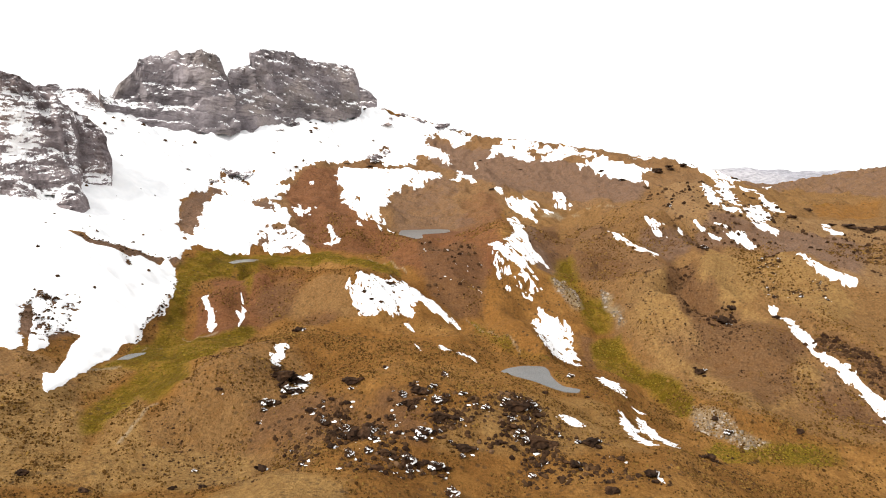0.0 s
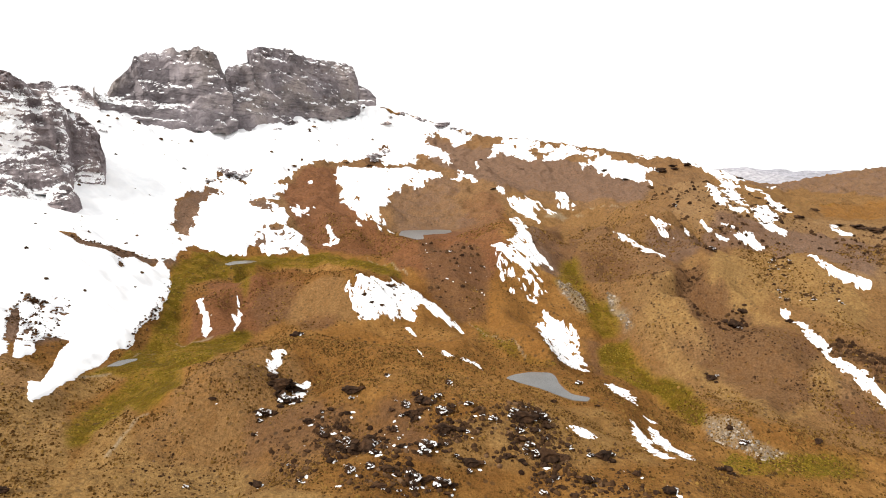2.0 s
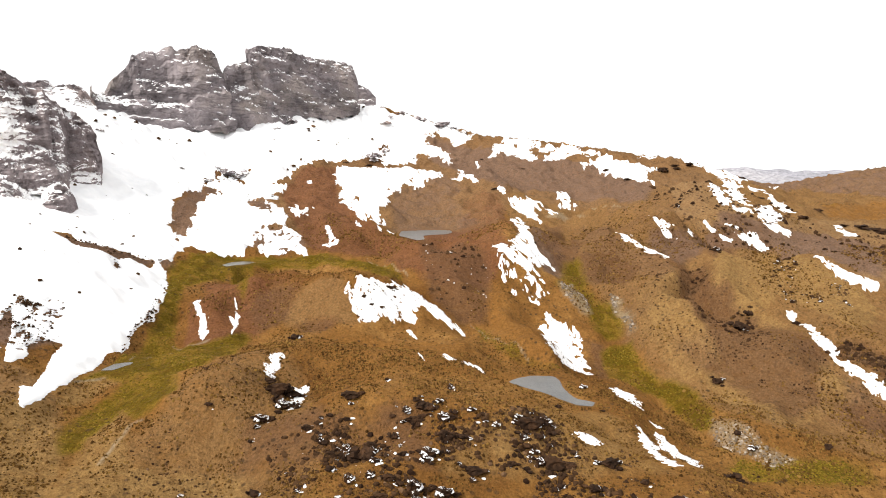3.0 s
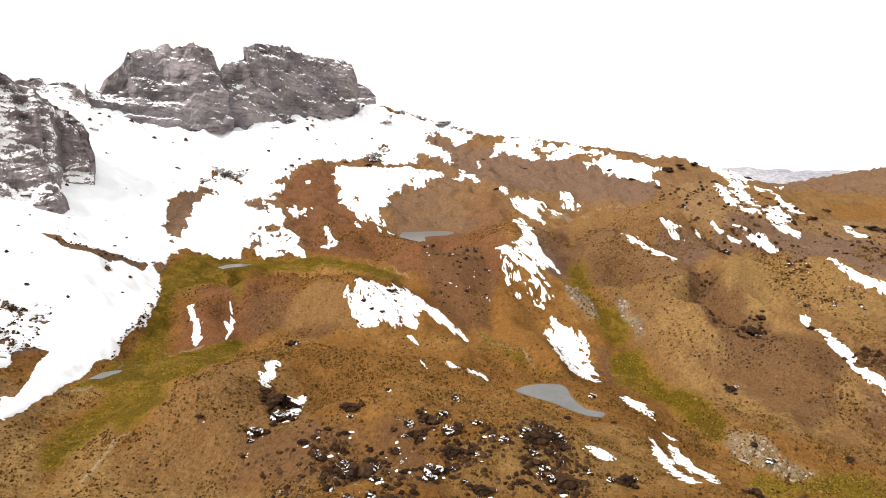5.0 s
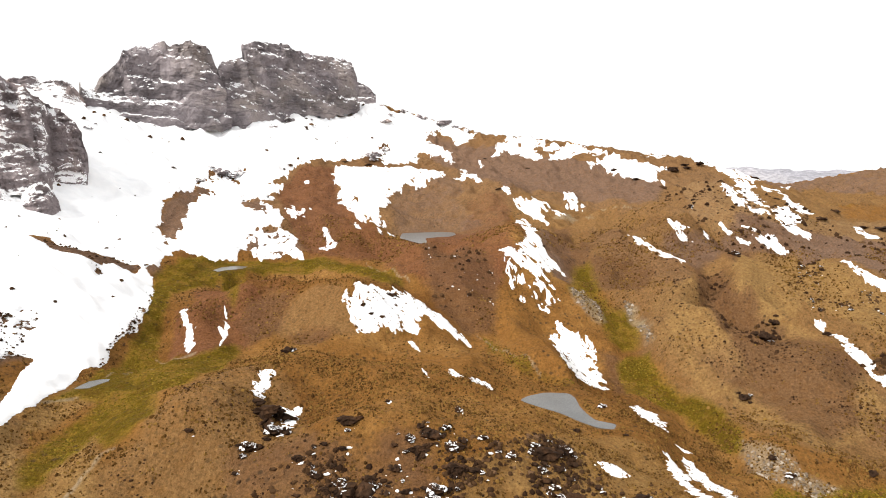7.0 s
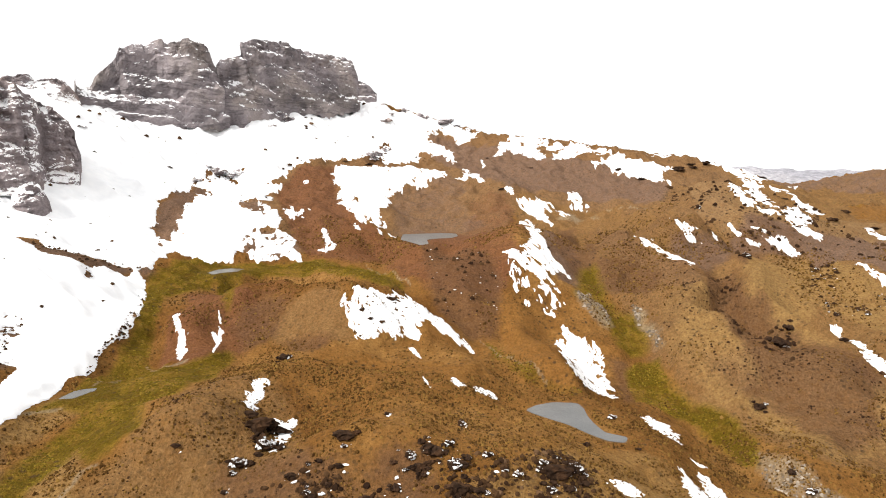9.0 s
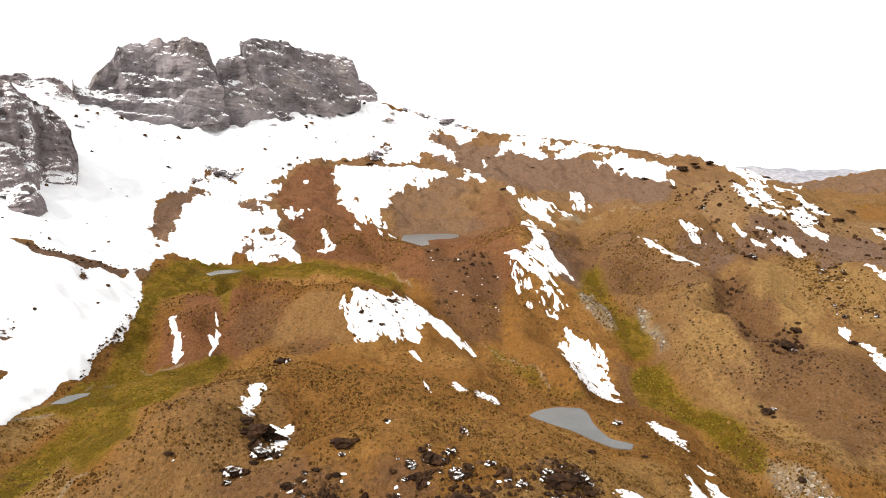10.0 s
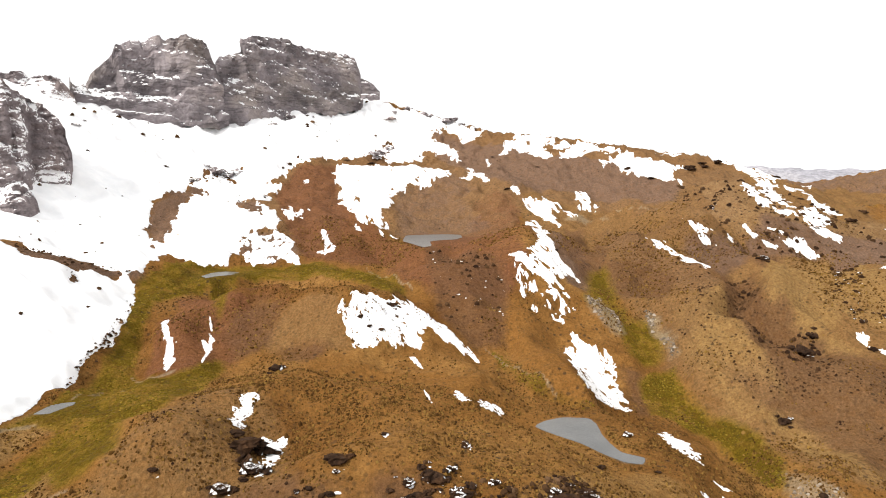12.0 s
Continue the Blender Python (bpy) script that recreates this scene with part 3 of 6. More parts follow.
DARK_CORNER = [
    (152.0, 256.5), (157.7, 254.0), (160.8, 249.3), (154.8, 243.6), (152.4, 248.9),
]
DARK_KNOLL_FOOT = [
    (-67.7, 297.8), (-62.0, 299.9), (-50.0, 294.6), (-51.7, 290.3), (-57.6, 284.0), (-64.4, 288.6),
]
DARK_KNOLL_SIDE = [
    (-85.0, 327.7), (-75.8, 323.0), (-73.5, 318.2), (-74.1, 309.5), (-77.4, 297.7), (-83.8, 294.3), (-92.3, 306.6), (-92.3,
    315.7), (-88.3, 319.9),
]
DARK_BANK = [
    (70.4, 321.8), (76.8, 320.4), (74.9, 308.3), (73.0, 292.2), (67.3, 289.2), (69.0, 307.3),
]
TAN_BROW = [
    (158, 383), (164, 369), (171, 365), (159, 347), (147.1, 333.6), (141.5, 336.2), (141, 343),
]
TAN_SADDLE = [
    (142.7, 329.2), (150.1, 317.3), (157.0, 306.0), (158.9, 292.1), (146.2, 278.3), (140.5, 289.0), (136.1, 299.4),
]
TAN_TERRACE = [
    (98.5, 335.5), (106.9, 328.5), (114.0, 319.1), (116.4, 305.6), (109.3, 306.4), (100.8, 318.0),
]
TAN_LEDGE = [
    (-129.6, 219.1), (-128.6, 228.8), (-122.3, 233.8), (-117.8, 231.8), (-119.3, 228.4), (-124.0, 223.9), (-125.8, 217.0),
]
TAN_DELL = [
    (-104.4, 187.8), (-109.0, 201.1), (-108.1, 207.9), (-97.1, 198.3), (-95.8, 192.6), (-97.3, 185.7), (-97.1, 180.4), (-105.4,
    180.2),
]
STONES_RILL = [
    (91, 359), (95, 352), (94.9, 337.1), (95.6, 326.0), (93.1, 328.0), (91.3, 338.8), (90, 350),
]
MAUVE_BASIN = [
    (-43, 575), (-24, 584), (1, 632), (20, 571), (7, 563), (14, 540), (30, 510), (8, 493), (-21, 489), (-37, 485), (-45, 530),
]
MAUVE_RIDGE = [
    (-22, 832), (9, 822), (59, 752), (120, 667), (155, 590), (171, 548), (129, 563), (86, 593), (48, 571), (27, 615), (-4, 700),
    (-21, 793),
]
# thin pale trails and stream beds
TRAILS = [
    [(-96.9, 182.5), (-97.3, 191.1), (-95.9, 194.3), (-95.6, 198.3), (-93.6, 200.6)],
    [(-117.6, 280.5), (-106.1, 272.4), (-101.6, 277.9)],
    [(-122.6, 252.8), (-121.9, 268.0), (-106.6, 253.6)],
    [(-49, 408), (-29, 375), (-21, 357)],
    [(75, 525), (93, 526), (104, 498)],
    [(116, 549), (114, 502), (129, 497), (136, 478)],
    [(11.7, 323.5), (25.0, 296.9), (34.8, 280.4)],
    [(-132.1, 223.1), (-128.2, 231.3), (-122.4, 234.1)],
]



def inside(shape, x, y):
    """Distance to an outline: positive inside it, negative outside."""
    o = np.array(shape, float)
    x, y = np.asarray(x, float), np.asarray(y, float)
    best, within = np.full(x.shape, 1e9), np.zeros(x.shape, bool)
    for (ax, ay), (bx, by) in zip(o, np.roll(o, -1, 0)):
        dx, dy = bx - ax, by - ay
        t = np.clip(((x - ax) * dx + (y - ay) * dy) / (dx * dx + dy * dy + 1e-9), 0, 1)
        best = np.minimum(best, (x - ax - t * dx) ** 2 + (y - ay - t * dy) ** 2)
        cross = (ay > y) != (by > y)
        within ^= cross & (x < ax + dx * (y - ay) / (dy if abs(dy) > 1e-9 else 1e-9))
    return np.where(within, 1, -1) * np.sqrt(best)


def height(x, y):
    """Height of the ground with the hollows in which the tarns lie."""
    z = dry(x, y)
    for shape, level, reach in ((TARN, TARN_LEVEL, 22), (UPPER_TARN, UPPER_TARN_LEVEL, 22), (POOL, POOL_LEVEL, 8), (MEADOW_POOL, MEADOW_POOL_LEVEL, 12)):
        c = np.array(shape, float)
        near = (np.abs(x - c[:, 0].mean()) < 90) & (np.abs(y - c[:, 1].mean()) < 110)
        s = inside(shape, x[near], y[near])
        bank = np.where(s > 0, level - 0.15 - 0.15 * np.clip(s, 0, 4), level + 0.05 * -np.clip(s, -40, 0))
        w = smooth(-reach, -2, s)
        z[near] = z[near] * (1 - w) + bank * w
    return z

# ---- materials ----
def material(name):
    m = bpy.data.materials.new(name)
    m.use_nodes = True
    t = m.node_tree
    return m, t.nodes, t.links, t.nodes["Principled BSDF"]


def noise_node(n, l, vector, scale, detail=4.0, rough=0.55, stretch=None):
    if stretch:
        mp = n.new("ShaderNodeMapping")
        mp.inputs["Scale"].default_value = stretch
        l.new(vector, mp.inputs["Vector"])
        vector = mp.outputs["Vector"]
    t = n.new("ShaderNodeTexNoise")
    t.inputs["Scale"].default_value, t.inputs["Detail"].default_value, t.inputs["Roughness"].default_value = scale, detail, rough
    l.new(vector, t.inputs["Vector"])
    return t.outputs["Fac"]


def ramp(n, l, value, *stops):
    r = n.new("ShaderNodeValToRGB")
    while len(r.color_ramp.elements) < len(stops):
        r.color_ramp.elements.new(0.5)
    for e, (at, c) in zip(r.color_ramp.elements, stops):
        e.position, e.color = at, (c, c, c, 1) if isinstance(c, (int, float)) else (*c, 1)
    l.new(value, r.inputs["Fac"])
    return r.outputs["Color"]


def blend(n, l, fac, a, b, mode="MIX"):
    m = n.new("ShaderNodeMixRGB")
    m.blend_type = mode
    for value, socket in ((fac, m.inputs["Fac"]), (a, m.inputs["Color1"]), (b, m.inputs["Color2"])):
        if isinstance(value, (int, float)):
            socket.default_value = value if socket.name == "Fac" else (value, value, value, 1)
        elif isinstance(value, tuple):
            socket.default_value = (*value, 1)
        else:
            l.new(value, socket)
    return m.outputs["Color"]


def calc(n, l, op, a, b):
    m = n.new("ShaderNodeMath")
    m.operation = op
    for value, socket in zip((a, b), m.inputs):
        if isinstance(value, (int, float)):
            socket.default_value = value
        else:
            l.new(value, socket)
    return m.outputs["Value"]


def relief(n, l, bsdf, height_value, strength, distance):
    b = n.new("ShaderNodeBump")
    b.inputs["Strength"].default_value, b.inputs["Distance"].default_value = strength, distance
    l.new(height_value, b.inputs["Height"])
    l.new(b.outputs["Normal"], bsdf.inputs["Normal"])


def soil_material():
    m, n, l, bsdf = material("mountain_soil")
    pos = n.new("ShaderNodeNewGeometry").outputs["Position"]
    broad_n = noise_node(n, l, pos, 0.022, 5, 0.6)
    mid_n = noise_node(n, l, pos, 0.16, 6, 0.65)
    fine_n = noise_node(n, l, pos, 1.3, 5, 0.7)
    patch_n = noise_node(n, l, pos, 0.055, 4, 0.6)
    col = ramp(n, l, broad_n, (0.32, SOIL_DARK), (0.50, SOIL_MID), (0.68, SOIL_LIGHT))
    col = blend(n, l, ramp(n, l, mid_n, (0.40, 0.0), (0.66, 0.5)), col, SOIL_DARK)

    def zone(col, name, low, high, strength, lo=0.30, hi=0.85):
        """Lay a kind of ground over col where the layer called name says so, with a ragged rim."""
        a = n.new("ShaderNodeAttribute")
        a.attribute_name = name
        ragged = calc(n, l, "ADD", calc(n, l, "MULTIPLY", calc(n, l, "SUBTRACT", mid_n, 0.5), 0.9), calc(n, l, "MULTIPLY", calc(n, l, "SUBTRACT", patch_n, 0.5), 0.8))
        v = calc(n, l, "ADD", a.outputs["Fac"], ragged)
        f = calc(n, l, "MULTIPLY", ramp(n, l, v, (lo, 0.0), (hi, 1.0)), strength)
        return blend(n, l, f, col, ramp(n, l, fine_n, (0.3, low), (0.7, high)))

    col = zone(col, "brown", (0.149, 0.081, 0.0304), (0.252, 0.143, 0.0588), 0.9)
    col = zone(col, "umber", (0.141, 0.077, 0.0363), (0.245, 0.143, 0.0706), 0.8)
    col = zone(col, "red", (0.113, 0.044, 0.0219), (0.190, 0.083, 0.0421), 0.8)
    col = zone(col, "grey", (0.193, 0.113, 0.0529), (0.321, 0.203, 0.1019), 0.55)
    col = zone(col, "orange", (0.168, 0.076, 0.0176), (0.258, 0.124, 0.0343), 0.85)
    col = zone(col, "mauve", (0.121, 0.074, 0.0510), (0.206, 0.130, 0.0902), 0.92)
    col = zone(col, "tan", (0.206, 0.119, 0.0421), (0.321, 0.196, 0.0755), 0.8)
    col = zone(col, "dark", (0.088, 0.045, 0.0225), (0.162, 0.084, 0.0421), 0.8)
    col = zone(col, "grass", GRASS_A, GRASS_B, 0.85, 0.38, 1.15)
    col = zone(col, "grass", (0.055, 0.039, 0.0039), (0.120, 0.076, 0.0069), 0.75, 0.95, 1.25)
    col = blend(n, l, calc(n, l, "MULTIPLY", ramp(n, l, noise_node(n, l, pos, 0.28, 4, 0.7), (0.46, 0.0), (0.62, 0.3)), 1.0), col, SOIL_DARK)
    col = zone(col, "pale", (0.17, 0.125, 0.075), (0.38, 0.30, 0.20), 0.7, 0.5, 0.95)
    # dark tufts and pebbles too small to stand on their own
    spot = n.new("ShaderNodeTexVoronoi")
    spot.inputs["Scale"].default_value = 0.55
    l.new(pos, spot.inputs["Vector"])
    gate = ramp(n, l, noise_node(n, l, pos, 0.045, 3), (0.40, 0.0), (0.60, 1.0))
    dots = calc(n, l, "MULTIPLY", ramp(n, l, spot.outputs["Distance"], (0.20, 1.0), (0.40, 0.0)), gate)
    col = blend(n, l, calc(n, l, "MULTIPLY", dots, 0.42), col, (0.045, 0.030, 0.018))
    speck = n.new("ShaderNodeTexVoronoi")
    speck.inputs["Scale"].default_value = 0.3
    l.new(pos, speck.inputs["Vector"])
    bushes = ramp(n, l, noise_node(n, l, pos, 0.03, 3), (0.46, 0.0), (0.60, 1.0))
    col = blend(n, l, calc(n, l, "MULTIPLY", calc(n, l, "MULTIPLY", ramp(n, l, speck.outputs["Distance"], (0.16, 1.0), (0.27, 0.0)), bushes), 0.8), col, (0.050, 0.032, 0.018))
    streaks = noise_node(n, l, pos, 0.5, 5, 0.65, (1.0, 0.13, 0.3))
    col = blend(n, l, 0.25, col, ramp(n, l, streaks, (0.34, 0.62), (0.52, 1.0), (0.68, 1.2)), "MULTIPLY")
    grain = ramp(n, l, noise_node(n, l, pos, 0.9, 6, 0.8), (0.30, 0.58), (0.50, 0.97), (0.70, 1.3))
    col = blend(n, l, 1.0, col, grain, "MULTIPLY")
    l.new(col, bsdf.inputs["Base Color"])
    bsdf.inputs["Roughness"].default_value = 0.95
    bsdf.inputs["Specular IOR Level"].default_value = 0.04
    lumps = noise_node(n, l, pos, 0.42, 5, 0.6)
    hv = calc(n, l, "ADD", calc(n, l, "ADD", calc(n, l, "MULTIPLY", mid_n, 1.0), calc(n, l, "MULTIPLY", lumps, 1.3)), calc(n, l, "MULTIPLY", fine_n, 0.8))
    relief(n, l, bsdf, hv, 0.9, 1.2)
    return m


def rock_material(name, low, high, warm, scale, snow=None, strata=False, patchy=1.5, blotch=3.6, ledge=1.0):
    """Broken rock. snow: how steep a face may be (0 upright, 1 level) before snow lies on it."""
    m, n, l, bsdf = material(name)
    geo = n.new("ShaderNodeNewGeometry")
    pos = geo.outputs["Position"]
    a = noise_node(n, l, pos, scale, 6, 0.65)
    fine = noise_node(n, l, pos, scale * 9, 4, 0.7)
    col = ramp(n, l, a, (0.34, low), (0.68, high))
    col = blend(n, l, ramp(n, l, noise_node(n, l, pos, scale * 0.35, 4), (0.50, 0.0), (0.68, 0.65)), col, warm)
    if strata:
        runs = noise_node(n, l, pos, scale * 1.6, 4, 0.6, (0.3, 0.3, 1.0))
        col = blend(n, l, 0.2, col, ramp(n, l, runs, (0.36, 0.72), (0.64, 1.22)), "MULTIPLY")
        tone = noise_node(n, l, pos, scale * 0.5, 3, 0.5, (0.6, 0.6, 1.3))
        col = blend(n, l, 0.8, col, ramp(n, l, tone, (0.36, 0.62), (0.62, 1.2)), "MULTIPLY")
        bands = noise_node(n, l, pos, scale * 1.0, 5, 0.6, (0.3, 0.3, 1.8))
        col = blend(n, l, ramp(n, l, bands, (0.455, 0.0), (0.485, 0.6), (0.515, 0.0)), col, tuple(v * 0.4 for v in low))
    col = blend(n, l, 0.4 if strata else 0.7, col, ramp(n, l, fine, (0.3, 0.45), (0.7, 1.5)), "MULTIPLY")
    rough = 0.9
    if snow is not None:
        sep = n.new("ShaderNodeSeparateXYZ")
        l.new(geo.outputs["Normal"], sep.inputs["Vector"])
        v = calc(n, l, "ADD", calc(n, l, "MULTIPLY", sep.outputs["Z"], ledge), calc(n, l, "MULTIPLY", calc(n, l, "SUBTRACT", noise_node(n, l, pos, scale * (5 if strata else 3.2), 9, 0.72), 0.5), patchy))
        if not strata:
            v = calc(n, l, "ADD", v, calc(n, l, "MULTIPLY", calc(n, l, "SUBTRACT", noise_node(n, l, pos, scale * 0.5, 3, 0.5), 0.5), blotch))
        col = blend(n, l, ramp(n, l, v, (snow, 0.0), (min(snow + 0.06, 1.0), 1.0)), col, SNOW_WHITE)
    l.new(col, bsdf.inputs["Base Color"])
    bsdf.inputs["Roughness"].default_value = rough
    bsdf.inputs["Specular IOR Level"].default_value = 0.08
    relief(n, l, bsdf, calc(n, l, "ADD", a, calc(n, l, "MULTIPLY", fine, 0.3)), 0.8, 0.25 / scale)
    return m


def snow_material():
    m, n, l, bsdf = material("settled_snow")
    pos = n.new("ShaderNodeNewGeometry").outputs["Position"]
    a = noise_node(n, l, pos, 0.12, 5, 0.6)
    b = noise_node(n, l, pos, 1.6, 4, 0.6)
    l.new(ramp(n, l, a, (0.3, (0.80, 0.81, 0.83)), (0.7, SNOW_WHITE)), bsdf.inputs["Base Color"])
    bsdf.inputs["Roughness"].default_value = 0.7
    relief(n, l, bsdf, calc(n, l, "ADD", calc(n, l, "MULTIPLY", a, 1.5), calc(n, l, "MULTIPLY", b, 0.2)), 0.35, 0.6)
    return m


def water_material():
    m, n, l, bsdf = material("still_tarn_water")
    pos = n.new("ShaderNodeNewGeometry").outputs["Position"]
    a = noise_node(n, l, pos, 0.09, 3)
    l.new(ramp(n, l, a, (0.3, (0.095, 0.098, 0.100)), (0.7, (0.14, 0.14, 0.138))), bsdf.inputs["Base Color"])
    bsdf.inputs["Roughness"].default_value = 0.28
    bsdf.inputs["IOR"].default_value = 1.33
    relief(n, l, bsdf, noise_node(n, l, pos, 1.1, 3, 0.5, (1.0, 2.5, 1.0)), 0.3, 0.25)
    return m


def tuft_material():
    m, n, l, bsdf = material("dry_bunch_grass")
    rnd = n.new("ShaderNodeNewGeometry").outputs["Random Per Island"]
    bsdf.inputs["Specular IOR Level"].default_value = 0.05
    l.new(ramp(n, l, rnd, (0.0, (0.038, 0.018, 0.005)), (0.6, (0.100, 0.050, 0.013)), (1.0, (0.20, 0.115, 0.030))), bsdf.inputs["Base Color"])
    bsdf.inputs["Roughness"].default_value = 0.95
    return m


def meadow_material():
    m, n, l, bsdf = material("meadow_grass_cushions")
    rnd = n.new("ShaderNodeNewGeometry").outputs["Random Per Island"]
    bsdf.inputs["Specular IOR Level"].default_value = 0.05
    l.new(ramp(n, l, rnd, (0.0, (0.06, 0.045, 0.006)), (0.6, (0.115, 0.078, 0.008)), (1.0, (0.20, 0.135, 0.018))), bsdf.inputs["Base Color"])
    bsdf.inputs["Roughness"].default_value = 0.95
    return m


def pebble_material():
    m, n, l, bsdf = material("scattered_stone")
    rnd = n.new("ShaderNodeNewGeometry").outputs["Random Per Island"]
    l.new(ramp(n, l, rnd, (0.0, (0.018, 0.009, 0.005)), (0.9, (0.070, 0.037, 0.017)), (1.0, (0.13, 0.075, 0.040))), bsdf.inputs["Base Color"])
    bsdf.inputs["Specular IOR Level"].default_value = 0.05
    bsdf.inputs["Roughness"].default_value = 0.9
    return m


def pale_material():
    m, n, l, bsdf = material("pale_stream_stone")
    rnd = n.new("ShaderNodeNewGeometry").outputs["Random Per Island"]
    l.new(ramp(n, l, rnd, (0.0, (0.10, 0.075, 0.05)), (0.6, (0.17, 0.125, 0.085)), (1.0, (0.36, 0.31, 0.25))), bsdf.inputs["Base Color"])
    bsdf.inputs["Roughness"].default_value = 0.9
    return m


SOIL_DARK, SOIL_MID, SOIL_LIGHT = (0.128, 0.055, 0.0142), (0.219, 0.106, 0.0284), (0.299, 0.157, 0.0480)
GRASS_A, GRASS_B = (0.086, 0.058, 0.0045), (0.205, 0.138, 0.013)
SNOW_WHITE = (0.90, 0.90, 0.91)
SOIL = soil_material()
# cliff and crag tones are lightened, some haze put into the rock colour
CLIFF = rock_material("banded_cliff_rock", (0.150, 0.132, 0.140), (0.300, 0.265, 0.275), (0.390, 0.335, 0.295), 0.05, 0.74, True, 0.40)
CRAG = rock_material("snow_dusted_crag_rock", (0.150, 0.128, 0.132), (0.290, 0.246, 0.250), (0.310, 0.240, 0.210), 0.09, 0.24, False, 2.3, 2.8, 0.38)
STONE = rock_material("weathered_boulder_stone", (0.010, 0.0055, 0.0035), (0.050, 0.027, 0.015), (0.085, 0.042, 0.020), 0.6)
SNOWY_STONE = rock_material("boulder_stone_with_old_snow", (0.010, 0.0055, 0.0035), (0.050, 0.027, 0.015), (0.085, 0.042, 0.020), 0.6, 0.93, False, 1.3, 0.5)
SNOW, WATER, TUFT, MEADOW, PEBBLE, PALE_STONE = snow_material(), water_material(), tuft_material(), meadow_material(), pebble_material(), pale_material()
# the far hills' pale blue-grey has the haze of distance put into it
FAR_ROCK = rock_material("distant_rock_with_haze", (0.26, 0.26, 0.29), (0.40, 0.39, 0.43), (0.42, 0.40, 0.40), 0.004, 1.02)

# ---- ground ----
def mesh_object(name, verts, faces, mat, parent=None, soft=True):
    me = bpy.data.meshes.new(name)
    me.from_pydata(np.asarray(verts, float), [], np.asarray(faces, int))
    me.materials.append(mat)
    if soft:
        me.polygons.foreach_set("use_smooth", np.ones(len(me.polygons), bool))
    ob = new(name, me)
    ob.parent = parent
    return ob


def axis(*stops):
    out = [np.linspace(a, b, n, endpoint=False) for a, b, n in stops]
    return np.concatenate(out + [[stops[-1][1]]])


def lay(shape, x, y, rim=4.0):
    """1 inside an outline, 0 outside, with a soft rim of so many metres."""
    return smooth(-rim, rim * 0.6, inside(shape, x, y))


gx = axis((-4500, -900, 14), (-900, -420, 50), (-420, -180, 90), (-180, 240, 330), (240, 600, 120), (600, 1200, 40), (1200, 4500, 14))
gy = axis((-4500, -300, 14), (-300, 120, 40), (120, 430, 270), (430, 960, 230), (960, 1500, 40), (1500, 4700, 16))
XX, YY = np.meshgrid(gx, gy)
ZZ = height(XX, YY)
idx = np.arange(XX.size).reshape(XX.shape)
quads = np.stack([idx[:-1, :-1], idx[:-1, 1:], idx[1:, 1:], idx[1:, :-1]], -1).reshape(-1, 4)
ground = tagged(mesh_object("ground", np.stack([XX, YY, ZZ], -1).reshape(-1, 3), quads, SOIL), "brown stony mountain slopes with red earth and yellow-green meadows", "ground", kind="structure")
ZONES = {
    "grass": [GRASS_WEST, GRASS_EAST, GRASS_GULLY, GRASS_LOW, GRASS_FOOT, GRASS_SHELF, GRASS_PLAIN],
    "red": [RED_BOWL, RED_MOUND, RED_GULLY, RED_KNOLL, RED_SPUR, DARK_RIM],
    # dark ground, plus two outlines that paint shade on the eastern slopes
    "dark": [SCRUB_NEAR, DARK_SCREE, DARK_FLANK, DARK_CHUTE, DARK_HOLLOW, DARK_ROCKS, DARK_BUSH, DARK_BUSHES, DARK_ARC, DARK_BROW, DARK_TRENCH, BARE_CRAGGY, BARE_KNOB, BOULDER_FIELD, SHADE_SLOPE, SHADE_DALE, DARK_PATCH, DARK_COMB, DARK_DRAIN, DARK_SWEEP, DARK_CORNER, DARK_KNOLL_FOOT, DARK_KNOLL_SIDE, DARK_BANK],
    "tan": [TAN_NEAR, TAN_FLAT, TAN_WEST, TAN_KNOLL, TAN_SLOPE, TAN_FAR_WEST, TAN_KNOB, TAN_CREST, TAN_LOWER, TAN_BROW, TAN_SADDLE, TAN_TERRACE, TAN_LEDGE, TAN_DELL],
    "orange": [ORANGE_SPUR, ORANGE_APRON, RED_PLAIN],
    "grey": [GREY_EAST, GREY_WEST, GREY_BACK],
    "brown": [EAST_SIDE, EAST_PLAIN, BACK_SLOPE, NEAR_WEST, ORANGE_KNOLL],
    "mauve": [BARE_TONGUE, MAUVE_BAND, MAUVE_EAST, MAUVE_CHUTE, UMBER_PLAIN, MAUVE_BASIN, MAUVE_RIDGE, BARE_BAND, BARE_FRINGE, BARE_STRIP, BARE_STONY],
    "umber": [UMBER_CREST, TAN_HILL, TAN_BACK, UMBER_BACK, UMBER_EAST, UMBER_PLAIN],
    "pale": [STONES_EAST, STONES_GULLY, STONES_SHELF, TARN, STONES_RILL],
}
faint = {id(SHADE_SLOPE): 0.5, id(SHADE_DALE): 0.45, id(DARK_COMB): 0.55, id(DARK_PATCH): 0.7, id(DARK_SWEEP): 0.7, id(TAN_NEAR): 0.7, id(MAUVE_BASIN): 0.6, id(MAUVE_RIDGE): 0.9, id(SCRUB_NEAR): 0.8, id(BOULDER_FIELD): 0.2, id(UMBER_PLAIN): 0.7, id(TAN_HILL): 0.8, id(TAN_BACK): 0.6, id(RED_KNOLL): 0.5, id(RED_SPUR): 0.6, id(TARN): 0.9, id(TAN_LOWER): 0.75, id(TAN_CREST): 0.85, id(NEAR_WEST): 0.8, id(ORANGE_KNOLL): 1.0, id(GRASS_PLAIN): 0.38, id(GRASS_SHELF): 0.3, id(GRASS_FOOT): 0.7, id(RED_PLAIN): 0.8}
